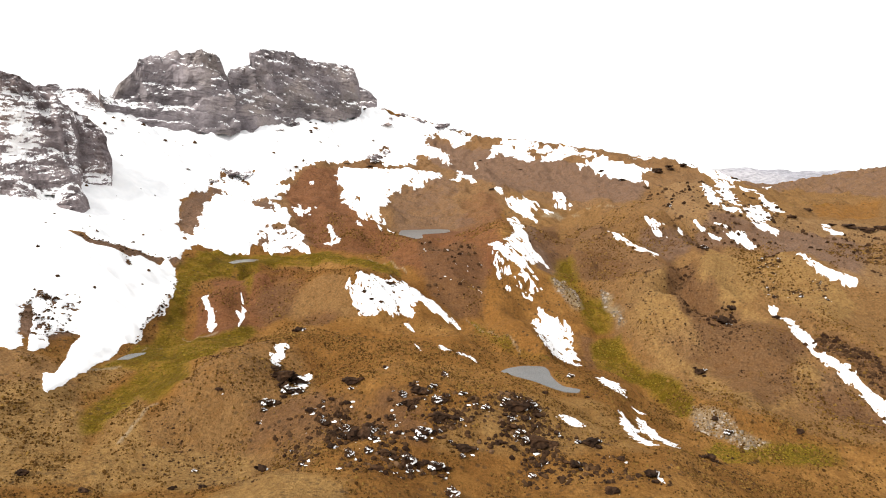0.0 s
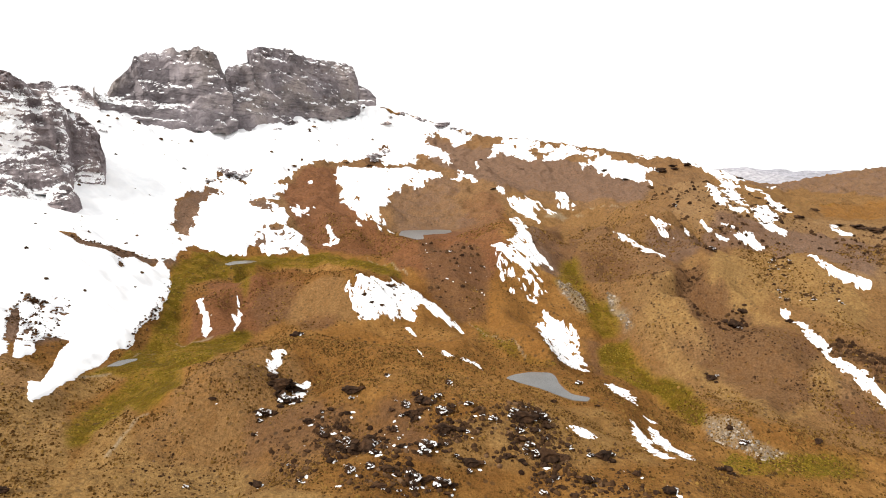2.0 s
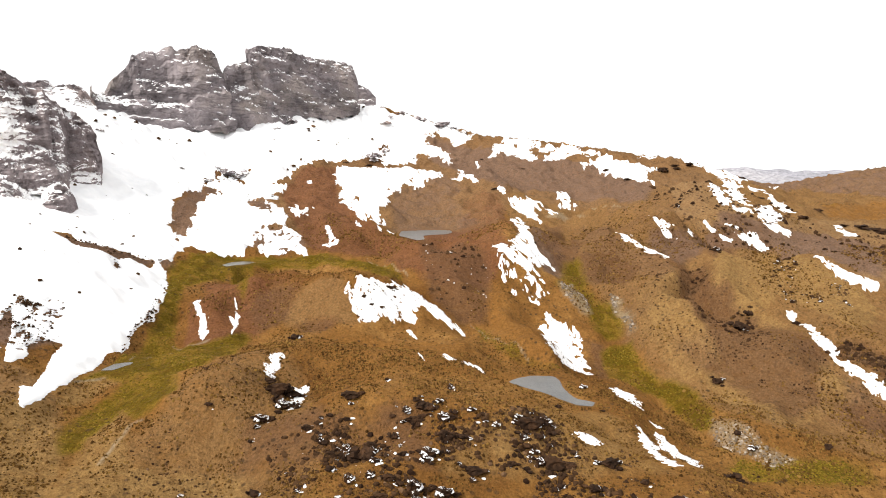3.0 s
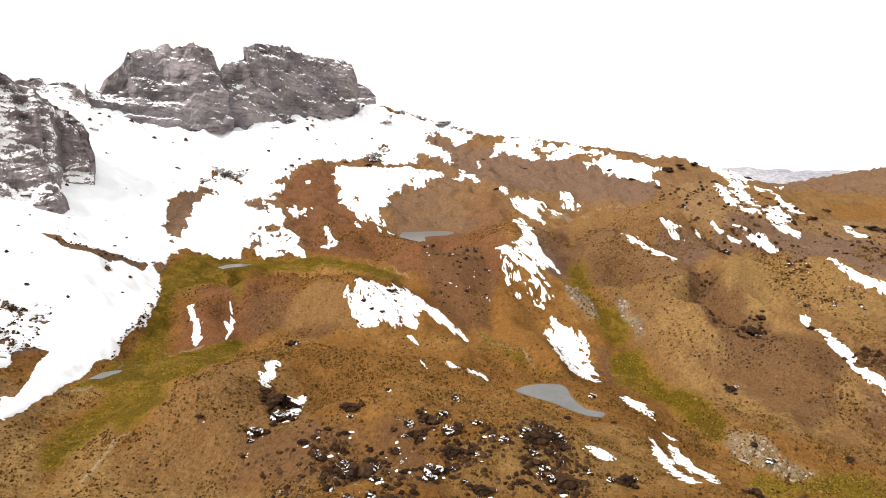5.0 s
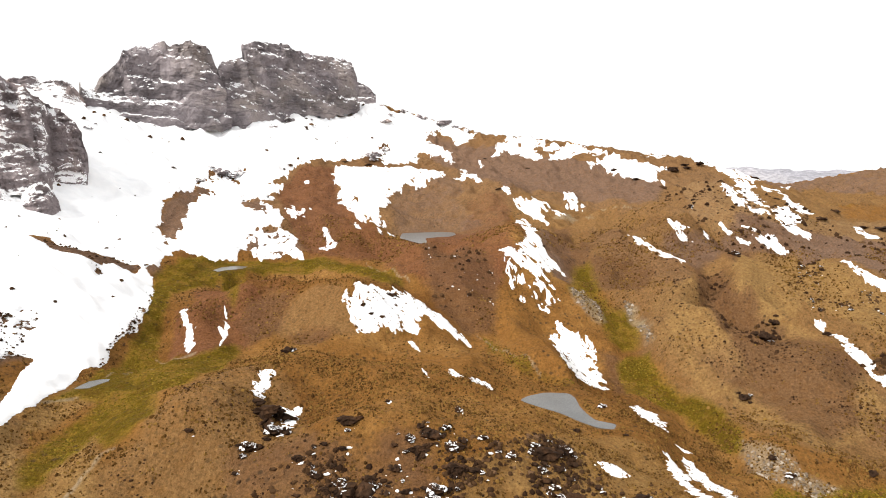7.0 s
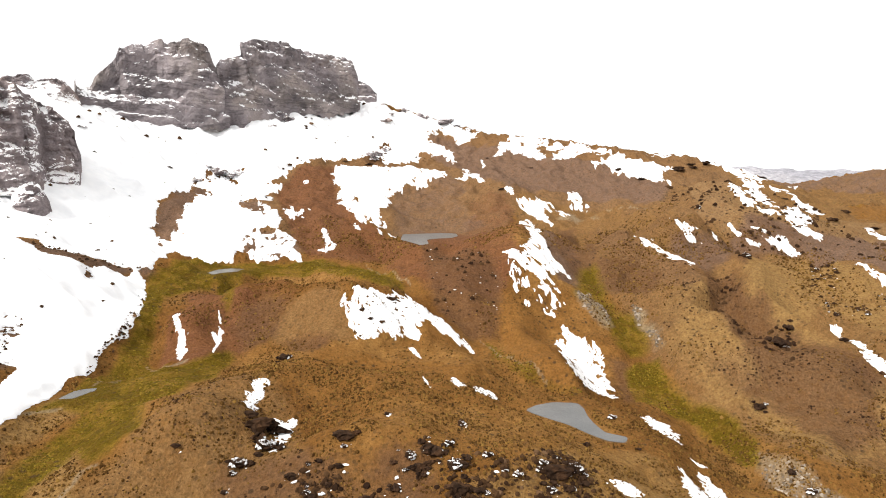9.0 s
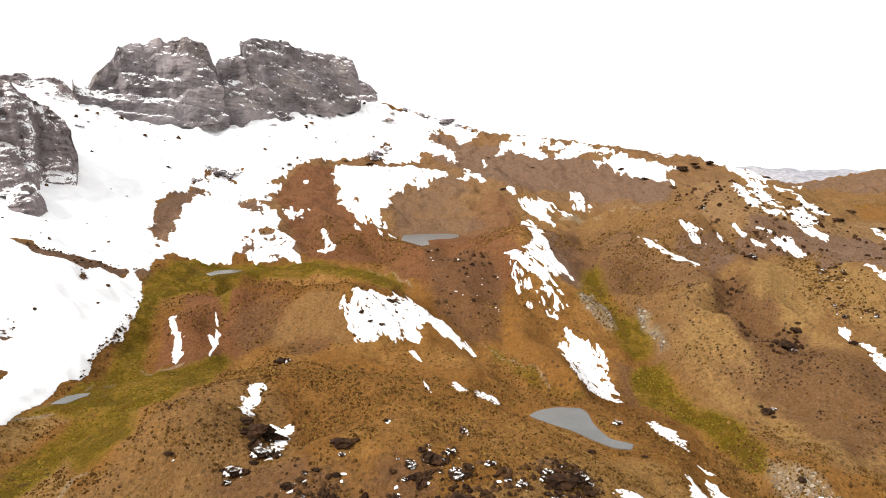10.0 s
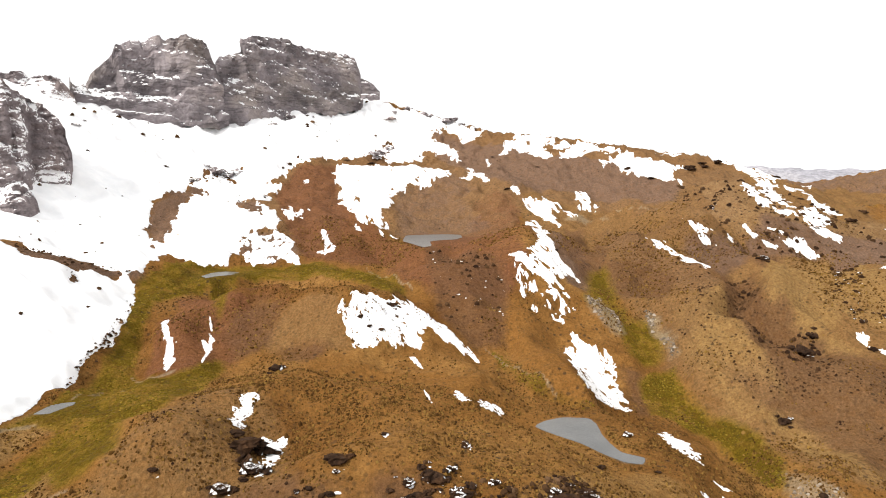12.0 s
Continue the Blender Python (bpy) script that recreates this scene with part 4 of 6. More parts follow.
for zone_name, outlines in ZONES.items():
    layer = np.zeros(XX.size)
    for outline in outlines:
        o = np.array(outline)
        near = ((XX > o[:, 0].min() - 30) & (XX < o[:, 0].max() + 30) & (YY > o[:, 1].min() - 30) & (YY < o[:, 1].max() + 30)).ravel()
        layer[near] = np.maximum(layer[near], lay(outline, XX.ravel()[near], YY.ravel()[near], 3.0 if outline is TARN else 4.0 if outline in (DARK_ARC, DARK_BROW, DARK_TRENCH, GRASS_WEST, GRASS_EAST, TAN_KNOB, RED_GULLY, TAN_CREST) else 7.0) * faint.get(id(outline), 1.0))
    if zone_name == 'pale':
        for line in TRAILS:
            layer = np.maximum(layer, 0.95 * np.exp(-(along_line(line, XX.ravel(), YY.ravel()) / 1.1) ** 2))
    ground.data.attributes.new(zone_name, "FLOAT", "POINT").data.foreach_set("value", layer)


# ---- tarns ----
def pond(name, outline, level, label):
    bm = bmesh.new()
    o = np.array(outline)
    c = o.mean(0)
    o = c + (o - c) * 0.99
    n = 120
    at = np.linspace(0, len(o), n, endpoint=False)
    k = at.astype(int)
    ring = o[k] + (o[(k + 1) % len(o)] - o[k]) * (at - k)[:, None]
    for _ in range(4):
        ring = (np.roll(ring, 1, 0) + 2 * ring + np.roll(ring, -1, 0)) / 4
    bm.faces.new([bm.verts.new((x, y, level)) for x, y in ring])
    me = bpy.data.meshes.new(name)
    bm.to_mesh(me)
    bm.free()
    me.materials.append(WATER)
    return tagged(new(name, me), label, "water", kind="structure")


pond("water_tarn", TARN, TARN_LEVEL, "small still grey tarn in a brown hollow")
pond("water_upper_tarn", UPPER_TARN, UPPER_TARN_LEVEL, "small pale tarn on a shelf below snow")
pond("water_pool", POOL, POOL_LEVEL, "shallow pale pool in a green meadow")
pond("water_meadow_pool", MEADOW_POOL, MEADOW_POOL_LEVEL, "thin pale pool in the upper meadow")


# ---- snow ----
def snow_sheet(name, outlines, bare=(), step=1.5, depth=0.5, ragged=1.5, thin=0.0, seed=0, worn=1.0, bare_share=0.78, label="", group=""):
    """Snow that lies on the ground inside the outlines but not on the bare spots, thinning to nothing along a ragged rim."""
    pts = np.concatenate([np.array(o, float) for o in outlines])
    lo, hi = pts.min(0) - 6, pts.max(0) + 6
    x, y = np.meshgrid(np.arange(lo[0], hi[0] + step, step), np.arange(lo[1], hi[1] + step, step))
    shape = x.shape
    x, y = x.ravel(), y.ravel()
    s = np.max([inside(o, x, y) for o in outlines], 0)
    for b in bare:
        stony = any(b is o for o in (BARE_STONY, BARE_STONY_SMALL, BARE_CRAGGY, BARE_STRIP, BARE_FRINGE))
        within = inside(b, x, y)
        if stony:
            s = np.where(within > -2.0, np.minimum(s, 4.0 * (fractal(0.5 * x, 0.25 * y, 1.6, 4, seed + 40, 0.8) + (0.7 if b is BARE_STONY else 0.3 if b is BARE_FRINGE else 0.1)) + np.clip(-within, 0, 2)), s)
        else:
            s = np.minimum(s, -within + ragged * fractal(x, y, 7, 3, seed + 40))
    mx, my = pts.mean(0)
    slope = np.array([broad(mx + 8, my) - broad(mx - 8, my), broad(mx, my + 8) - broad(mx, my - 8)], float)
    axis_dir = slope / (np.linalg.norm(slope) + 1e-6)
    along, across = (x * axis_dir[0] + y * axis_dir[1]) * 0.42, -x * axis_dir[1] + y * axis_dir[0]
    away = np.clip(np.hypot(x, y) / 400, 0.5, 2.0)
    ragged = ragged * np.clip(away - 0.45, 0.1, 1.2) if len(outlines) > 1 else ragged
    s = s + ragged * fractal(along, across, 2.2 * max(np.max(ragged), 0.7), 5, seed + 3, 0.75)
    if len(outlines) > 1:
        s = s + 0.9 * away ** 1.6 * fractal(2.4 * along / away, across / away, 2.0, 5, seed + 71, 0.8)
    if worn:
        s = np.minimum(s, 3.2 * (fractal(along, across, 3.0 * worn, 4, seed + 17, 0.6) + bare_share))
    if thin:
        s = np.minimum(s, 4 * (fractal(along, across, 3.4, 4, seed + 9, 0.65) + 0.75 - thin))
    i = np.arange(x.size).reshape(shape)
    a, b, c, d = i[:-1, :-1].ravel(), i[:-1, 1:].ravel(), i[1:, 1:].ravel(), i[1:, :-1].ravel()
    tri = np.concatenate([np.stack([a, b, c], -1), np.stack([a, c, d], -1)])
    full = (s[tri] > 0).sum(1)
    faces_xy = [np.stack([x[tri[full == 3]], y[tri[full == 3]], s[tri[full == 3]]], -1)]

    def cut(p, q):
        f = s[p] / (s[p] - s[q])
        return np.stack([x[p] + f * (x[q] - x[p]), y[p] + f * (y[q] - y[p]), np.zeros(len(p))], -1)

    def corner(p):
        return np.stack([x[p], y[p], s[p]], -1)

    for turn in range(3):
        t = tri[:, [turn, (turn + 1) % 3, (turn + 2) % 3]]
        one = t[(full == 1) & (s[t[:, 0]] > 0)]
        if len(one):
            faces_xy.append(np.stack([corner(one[:, 0]), cut(one[:, 0], one[:, 1]), cut(one[:, 0], one[:, 2])], 1))
        two = t[(full == 2) & (s[t[:, 0]] <= 0)]
        if len(two):
            p, q = cut(two[:, 1], two[:, 0]), cut(two[:, 2], two[:, 0])
            faces_xy.append(np.stack([corner(two[:, 1]), corner(two[:, 2]), q], 1))
            faces_xy.append(np.stack([corner(two[:, 1]), q, p], 1))
    v = np.concatenate(faces_xy).reshape(-1, 3)
    key, back = np.unique(np.round(v[:, :2] * 50).astype(np.int64), axis=0, return_inverse=True)
    first = np.zeros(len(key), int)
    first[back.ravel()] = np.arange(len(v))
    v = v[first]
    f = back.reshape(-1, 3)
    f = f[(f[:, 0] != f[:, 1]) & (f[:, 1] != f[:, 2]) & (f[:, 0] != f[:, 2])]
    lift = 0.06 + depth * smooth(0, 5, v[:, 2]) + 0.35 * step * (v[:, 2] > 0)
    z = sheet_height(v[:, 0], v[:, 1]) + lift
    v = np.stack([v[:, 0], v[:, 1], z], -1)
    # each patch that lies apart is a thing of its own; specks melt away
    part_of = np.arange(len(v))
    while True:
        low = part_of[f].min(1)
        before = part_of.copy()
        for c in range(3):
            np.minimum.at(part_of, f[:, c], low)
        part_of = part_of[part_of]
        if (part_of == before).all():
            break
    ids, sizes = np.unique(part_of[f[:, 0]], return_counts=True)
    order = np.argsort(-sizes)[:14 if len(outlines) == 1 else 40]
    for at, k in enumerate(order):
        if sizes[k] < max(0.004 * len(f), 10) if len(outlines) == 1 else sizes[k] < 12:
            continue
        own = f[part_of[f[:, 0]] == ids[k]]
        if len(outlines) > 1 and at == 0:
            # the great field: an upper, a middle and a lower slope that meet
            field = tagged(new(name), label, "snow", group)
            mid = v[own].mean(1)
            which = np.argmax([inside(o, mid[:, 0], mid[:, 1]) for o in outlines], 0)
            for w in range(len(outlines)):
                used, local = np.unique(own[which == w], return_inverse=True)
                mesh_object("snow_slope", v[used], local.reshape(-1, 3), SNOW, field)
            continue
        used, local = np.unique(own, return_inverse=True)
        tagged(mesh_object("snow_patch", v[used], local.reshape(-1, 3), SNOW), label if len(outlines) == 1 else "small patch of white snow beside the snowfield", "snow", group)


def sheet_height(x, y):
    """The ground's height as its mesh has it."""
    ix = np.clip(np.searchsorted(gx, x) - 1, 0, len(gx) - 2)
    iy = np.clip(np.searchsorted(gy, y) - 1, 0, len(gy) - 2)
    fx, fy = (x - gx[ix]) / (gx[ix + 1] - gx[ix]), (y - gy[iy]) / (gy[iy + 1] - gy[iy])
    return (ZZ[iy, ix] * (1 - fx) + ZZ[iy, ix + 1] * fx) * (1 - fy) + (ZZ[iy + 1, ix] * (1 - fx) + ZZ[iy + 1, ix + 1] * fx) * fy


SNOW_LABELS = {
    "shelf_snowfield": "white snowfield on a shelf of brown slope",
    "gully_snow": "narrow strip of white snow in a reddish gully",
    "ridge_snow": "patch of white snow along a dark ridge",
    "slope_snow": "ragged patch of white snow on a brown slope",
    "streak_snow": "long streak of white snow beside dark scree",
    "chute_snow": "ragged white snow tongue running down a chute",
    "chute_snow_thin": "thin broken snow over stones in a chute",
    "knoll_snow": "patch of white snow on a brown grassy knoll",
    "valley_snow": "small patch of melting snow beside the valley",
}
snow_count = 0


def snow_patch(name, outline):
    global snow_count
    snow_count += 1
    far = float(np.hypot(*np.array(outline, float).mean(0)))
    size = float(np.ptp(np.array(outline, float), axis=0).max())
    o = np.array(outline, float)
    e = np.roll(o, -1, 0) - o
    area = abs((o[:, 0] * np.roll(o[:, 1], -1) - o[:, 1] * np.roll(o[:, 0], -1)).sum()) / 2
    wide = 2 * area / np.hypot(e[:, 0], e[:, 1]).sum()
    step = max(min(0.4 if far < 330 else 0.55 if far < 520 else 0.75, wide / 4), 0.25)
    chute, narrow = name.startswith("chute"), wide < 3.0
    snow_sheet("snow_patch", [outline], (), step, 0.35, min(min(1.0, size * 0.04) * (1.2 if far < 450 else 2.4), (0.34 if far < 450 else 0.45) * wide), 0.72 if name.endswith("thin") else 0.0, snow_count * 7,
               (0.7 if name == "knoll_snow" else 1.0) if far < 450 else 2.2, 2.0 if narrow else 0.72 if chute else 0.92, SNOW_LABELS[name], "snow patches on the slopes")


snow_sheet("snowfield", [FIELD_UPPER, FIELD_MIDDLE, FIELD_LOWER], [BARE_TONGUE, BARE_CRAGGY, BARE_STRIP, BARE_BAND, BARE_KNOB, BARE_STONY, BARE_FRINGE], 0.9, 0.8, 2.4, 0.0, 2, 0.0, 0.78,
           "large white snowfield below a dark rock peak")
snow_patch('shelf_snowfield', [(-104, 623), (-100, 628), (-80, 636), (-53, 645), (-24, 670), (-15, 645), (-3, 647), (-2, 620), (-11, 606), (-17, 600), (-18, 584), (-26, 581), (-36, 588), (-38, 576), (-44, 564), (-50, 554), (-46, 548), (-52, 519), (-50, 511), (-46, 495), (-49, 478), (-56, 494), (-63, 499), (-71, 512), (-60, 491), (-64, 491), (-74, 509), (-81, 521), (-87, 541), (-96, 573), (-99, 588)])
snow_patch('gully_snow', [(-116, 485), (-115, 496), (-117, 507), (-111, 501), (-105, 493), (-102, 497), (-104, 484), (-103, 473), (-105, 470), (-109, 476), (-114, 481)])
snow_patch('gully_snow', [(-84, 460), (-80, 454), (-75, 441), (-71, 430), (-72, 426), (-75, 422), (-80, 429), (-75, 429), (-79, 441), (-83, 452)])
snow_patch('gully_snow', [(-49, 472), (-45, 461), (-44, 455), (-46, 457)])
snow_patch('gully_snow', [(-42, 472), (-39, 465), (-35, 460), (-39, 459)])
snow_patch('gully_snow', [(-67, 488), (-64, 484), (-59, 460), (-63, 463)])
snow_patch('gully_snow', [(-122, 581), (-118, 583), (-117, 577), (-118, 572)])
snow_patch('ridge_snow', [(10, 609), (14, 637), (15, 658), (20, 650), (27, 619), (31, 600), (32, 586), (26, 600), (19, 611), (13, 603)])
snow_patch('ridge_snow', [(34, 707), (37, 707), (38, 675), (36, 673), (35, 704)])
snow_patch('ridge_snow', [(50, 732), (57, 741), (59, 765), (72, 819), (75, 837), (92, 842), (108, 831), (122, 849), (118, 792), (105, 771), (96, 721), (99, 697), (90, 694), (81, 697), (74, 712), (70, 728), (65, 745), (59, 739), (54, 702)])
snow_patch('ridge_snow', [(113, 768), (123, 788), (137, 791), (144, 796), (163, 822), (163, 795), (149, 701), (136, 692), (129, 684), (113, 678), (105, 674), (107, 699), (119, 726), (130, 761), (121, 760), (109, 731)])
snow_patch('ridge_snow', [(144, 702), (160, 717), (167, 688), (162, 678), (151, 692)])
snow_patch('ridge_snow', [(139, 667), (148, 666), (155, 672), (165, 680), (173, 689), (174, 664), (178, 654), (186, 645), (196, 642), (206, 638), (212, 625), (202, 634), (191, 612), (186, 586), (185, 582), (179, 586), (177, 612), (167, 614), (159, 614), (155, 627), (152, 639), (145, 643), (140, 643), (141, 662)])
snow_patch('ridge_snow', [(194, 670), (213, 704), (221, 701), (225, 685), (217, 697), (213, 703)])
snow_patch('ridge_snow', [(245, 665), (245, 649), (264, 673), (254, 642), (250, 654), (242, 651)])
snow_patch('ridge_snow', [(256, 639), (274, 650), (271, 626), (259, 601), (260, 625), (256, 635)])
snow_patch('ridge_snow', [(278, 645), (287, 647), (293, 645), (302, 645), (275, 606), (274, 621), (271, 625)])
snow_patch('slope_snow', [(238, 588), (246, 593), (241, 571), (234, 549), (228, 526), (215, 493), (209, 491), (206, 495), (227, 548), (234, 571)])
snow_patch('slope_snow', [(262, 606), (268, 606), (273, 602), (254, 565), (251, 547), (234, 502), (228, 486), (224, 490), (227, 508), (240, 546), (246, 566), (256, 595)])
snow_patch('slope_snow', [(217, 492), (221, 484), (221, 472), (217, 469), (212, 472), (210, 475)])
snow_patch('slope_snow', [(285, 576), (288, 568), (290, 555), (278, 519), (274, 505), (269, 508), (260, 507), (276, 548), (282, 568)])
snow_patch('slope_snow', [(274, 594), (279, 588), (288, 584), (280, 575), (275, 585)])
snow_patch('slope_snow', [(362, 718), (369, 715), (337, 661)])
snow_patch('slope_snow', [(229, 479), (256, 520), (253, 502), (252, 490), (243, 473), (239, 467), (232, 464), (235, 459), (242, 459), (248, 457), (241, 454), (234, 454), (228, 455), (227, 460), (229, 468), (226, 469)])
snow_patch('slope_snow', [(194, 459), (198, 453), (203, 447), (200, 445), (195, 451)])
snow_patch('slope_snow', [(196, 442), (206, 445), (212, 443), (213, 438), (214, 431), (209, 432), (203, 434), (198, 436)])
snow_patch('slope_snow', [(183, 461), (187, 450), (185, 446), (183, 451)])
snow_patch('slope_snow', [(186, 441), (194, 437), (191, 434), (187, 439)])
snow_patch('slope_snow', [(310, 516), (309, 505), (303, 489), (305, 482), (294, 468), (290, 471), (292, 482)])
snow_patch('slope_snow', [(138, 444), (140, 433), (145, 428), (150, 428), (144, 425), (141, 427), (144, 423), (146, 422), (149, 420), (146, 420), (141, 420), (139, 424)])
snow_patch('slope_snow', [(164, 440), (166, 438), (164, 431), (161, 432)])
snow_patch('slope_snow', [(115, 444), (118, 425), (123, 414), (127, 401), (133, 388), (131, 386), (125, 399), (119, 412), (114, 420)])
snow_patch('streak_snow', [(204, 360), (205, 352), (207, 346), (212, 342), (216.1, 338.3), (219.9, 331.6), (217.7, 328.2), (211.3, 330.9), (208.3, 336.7), (206.0, 339.7), (204, 344), (201, 348)])
snow_patch('chute_snow', [(47, 570), (52, 572), (54, 559), (59, 555), (63, 552), (68, 552), (74, 565), (78, 559), (83, 544), (88, 533), (89, 529), (83, 531), (77, 533), (75, 519), (75, 506), (71, 513), (66, 523), (59, 528), (55, 538), (54, 556), (50, 558)])
snow_patch('chute_snow', [(102, 587), (106, 579), (112, 573), (114, 563), (110, 554), (103, 553), (97, 552), (100, 556), (99, 575)])
snow_patch('chute_snow', [(52, 512), (54, 517), (58, 510), (58, 520), (61, 516), (61, 498), (55, 431), (56, 421), (57, 411), (57, 400), (60, 396), (63, 395), (67, 394), (62, 391), (59, 390), (54, 380), (51, 378), (51, 375), (53, 370), (54, 365), (50, 365), (46, 368), (42, 372), (37, 374), (34, 375), (31, 378), (28, 385), (24, 389), (29, 385), (34, 384), (37, 379), (42, 385), (39, 387), (42, 393), (47, 414), (45, 418)])
snow_patch('chute_snow_thin', [(30, 375), (34, 374), (40, 371), (45, 368), (50, 364), (54, 362), (57, 359), (52, 356), (53, 349), (48, 348), (43, 348), (38, 349), (34, 354), (31, 360), (30, 365), (28, 372)])
snow_patch('chute_snow', [(51, 346), (55, 340), (58.4, 336.2), (62.9, 330.8), (66.5, 328.1), (68.7, 323.7), (66.2, 318.6), (66.2, 312.9), (66.0, 306.5), (65.7, 299.0), (64.3, 290.5), (59.6, 287.3), (55.4, 287.5), (51.1, 286.8), (46.4, 281.4), (44.0, 287.7), (47.6, 321.8), (47.4, 336.5), (49.4, 333.9), (51.5, 326.7), (53.5, 331.8), (51.9, 338.5)])
snow_patch('knoll_snow', [(-47.9, 311.6), (-46.3, 311.7), (-44.1, 308.6), (-43.0, 311.4), (-44.2, 317.1), (-42.0, 315.9), (-37.5, 312.6), (-38.5, 333.0), (-35.7, 331.6), (-31.4, 329.5), (-28.7, 329.5), (-25.2, 337.9), (-23, 343), (-20, 343), (-16.3, 324.8), (-14.3, 318.9), (-14.0, 312.1), (-14.4, 307.2), (-15.0, 301.9), (-18.0, 303.4), (-21.7, 303.4), (-25.3, 301.3), (-28.8, 299.5), (-31.6, 297.4), (-34.6, 296.4), (-36.8, 294.8), (-39.5, 297.1), (-41.6, 300.2), (-43.5, 303.8), (-44.9, 306.8), (-47.1, 307.7)])
snow_patch('knoll_snow', [(-23, 346), (-20, 347), (-16, 342), (-11.0, 326.6), (-5.7, 329.7), (-1.6, 326.4), (2.3, 321.8), (5.6, 316.6), (8.1, 314.3), (9.3, 312.0), (6.0, 313.1), (2.1, 311.3), (-1.7, 311.6), (-5.6, 311.8), (-8.9, 313.1), (-12.7, 317.1), (-16.3, 322.9)])
snow_patch('knoll_snow', [(-18.8, 295.6), (-15.9, 295.6), (-14.2, 293.3), (-13.1, 289.5), (-16.3, 293.0)])
snow_patch('knoll_snow', [(-1.5, 262.1), (1.0, 261.1), (2.7, 248.8), (0.3, 248.7), (-1.3, 250.6)])
snow_patch('knoll_snow', [(5.8, 259.8), (8.5, 262.7), (11.8, 263.7), (14.1, 262.6), (11.4, 249.6), (8.4, 242.4), (6.3, 252.7)])
snow_patch('knoll_snow', [(-11.6, 258.7), (-10.0, 252.5), (-8.8, 243.6), (-10.5, 247.6)])
snow_patch('gully_snow', [(-123.6, 322.7), (-115.9, 307.4), (-114.3, 304.3), (-112.0, 300.3), (-109.1, 297.7), (-106.7, 291.7), (-104.3, 283.9), (-103.2, 277.9), (-105.2, 279.1), (-109.9, 289.9), (-111.9, 296.7), (-113.5, 300.1), (-116.7, 304.2), (-120.6, 313.2)])
snow_patch('gully_snow', [(-98.8, 306.9), (-96.7, 304.2), (-95.2, 299.2), (-94.6, 293.8), (-94.0, 288.4), (-93.5, 284.1), (-96.0, 293.8), (-100.3, 301.6), (-99.1, 303.1), (-97.0, 299.7)])
snow_patch('gully_snow', [(-102.1, 315.8), (-100.3, 313.0), (-98.8, 309.2), (-101.0, 312.2)])
snow_patch('valley_snow', [(63.6, 256.4), (67.9, 261.5), (69.4, 254.7), (71.4, 251.4), (73.1, 246.7), (71.2, 241.6), (67.8, 240.4), (65.7, 243.0), (64.8, 248.4)])
snow_patch('valley_snow', [(37.9, 199.0), (40.9, 200.1), (43.5, 200.8), (45.5, 199.3), (45.9, 196.4), (42.5, 194.2), (40.2, 194.4), (38.8, 196.3)])
snow_patch('valley_snow', [(64.1, 219.1), (67.1, 218.9), (68.4, 215.2), (64.7, 202.7), (63.8, 192.7), (65.5, 187.5), (62.9, 187.4), (60.4, 190.5), (62.0, 201.5), (61.9, 208.2)])
snow_patch('valley_snow', [(73.1, 227.8), (75.4, 226.4), (77.6, 222.7), (79.4, 220.3), (82.2, 219.7), (83.9, 215.6), (79.7, 204.2), (69.5, 189.0), (72.5, 202.5), (70.1, 202.6), (69.2, 206.6), (71.8, 219.5)])
snow_patch('valley_snow', [(71.4, 233.6), (74.7, 232.3), (77.2, 232.2), (73.9, 230.9)])
snow_patch('knoll_snow', [(-65.4, 242.7), (-61.9, 245.8), (-60.5, 242.5), (-62.0, 240.0), (-60.5, 236.9), (-62.1, 232.8), (-60.7, 224.9), (-62.3, 224.1), (-64.9, 228.7), (-65.3, 236.6), (-64.3, 237.8)])
snow_patch('knoll_snow', [(-55.5, 228.6), (-53.5, 229.4), (-51.8, 226.7), (-50.4, 230.6), (-48.3, 229.1), (-48.8, 225.2), (-47.5, 219.3), (-49.0, 216.0), (-47.6, 207.6), (-48.6, 204.2), (-50.5, 205.7), (-49.1, 208.3), (-51.8, 215.2), (-50.8, 218.0), (-50.7, 223.5), (-52.8, 223.3)])
snow_patch('streak_snow', [(168.1, 326.0), (171.8, 323.4), (171.7, 313.4), (168.5, 296.1), (172.3, 288.6), (173.1, 277.2), (176.0, 268.3), (179.1, 260.8), (180.9, 249.8), (178.7, 230.9), (172.7, 225.4), (175.5, 250.2), (174.5, 259.5), (172.3, 266.0), (170.0, 276.3), (169.5, 287.9), (165.1, 292.4), (170.0, 314.0), (169.1, 322.8)])


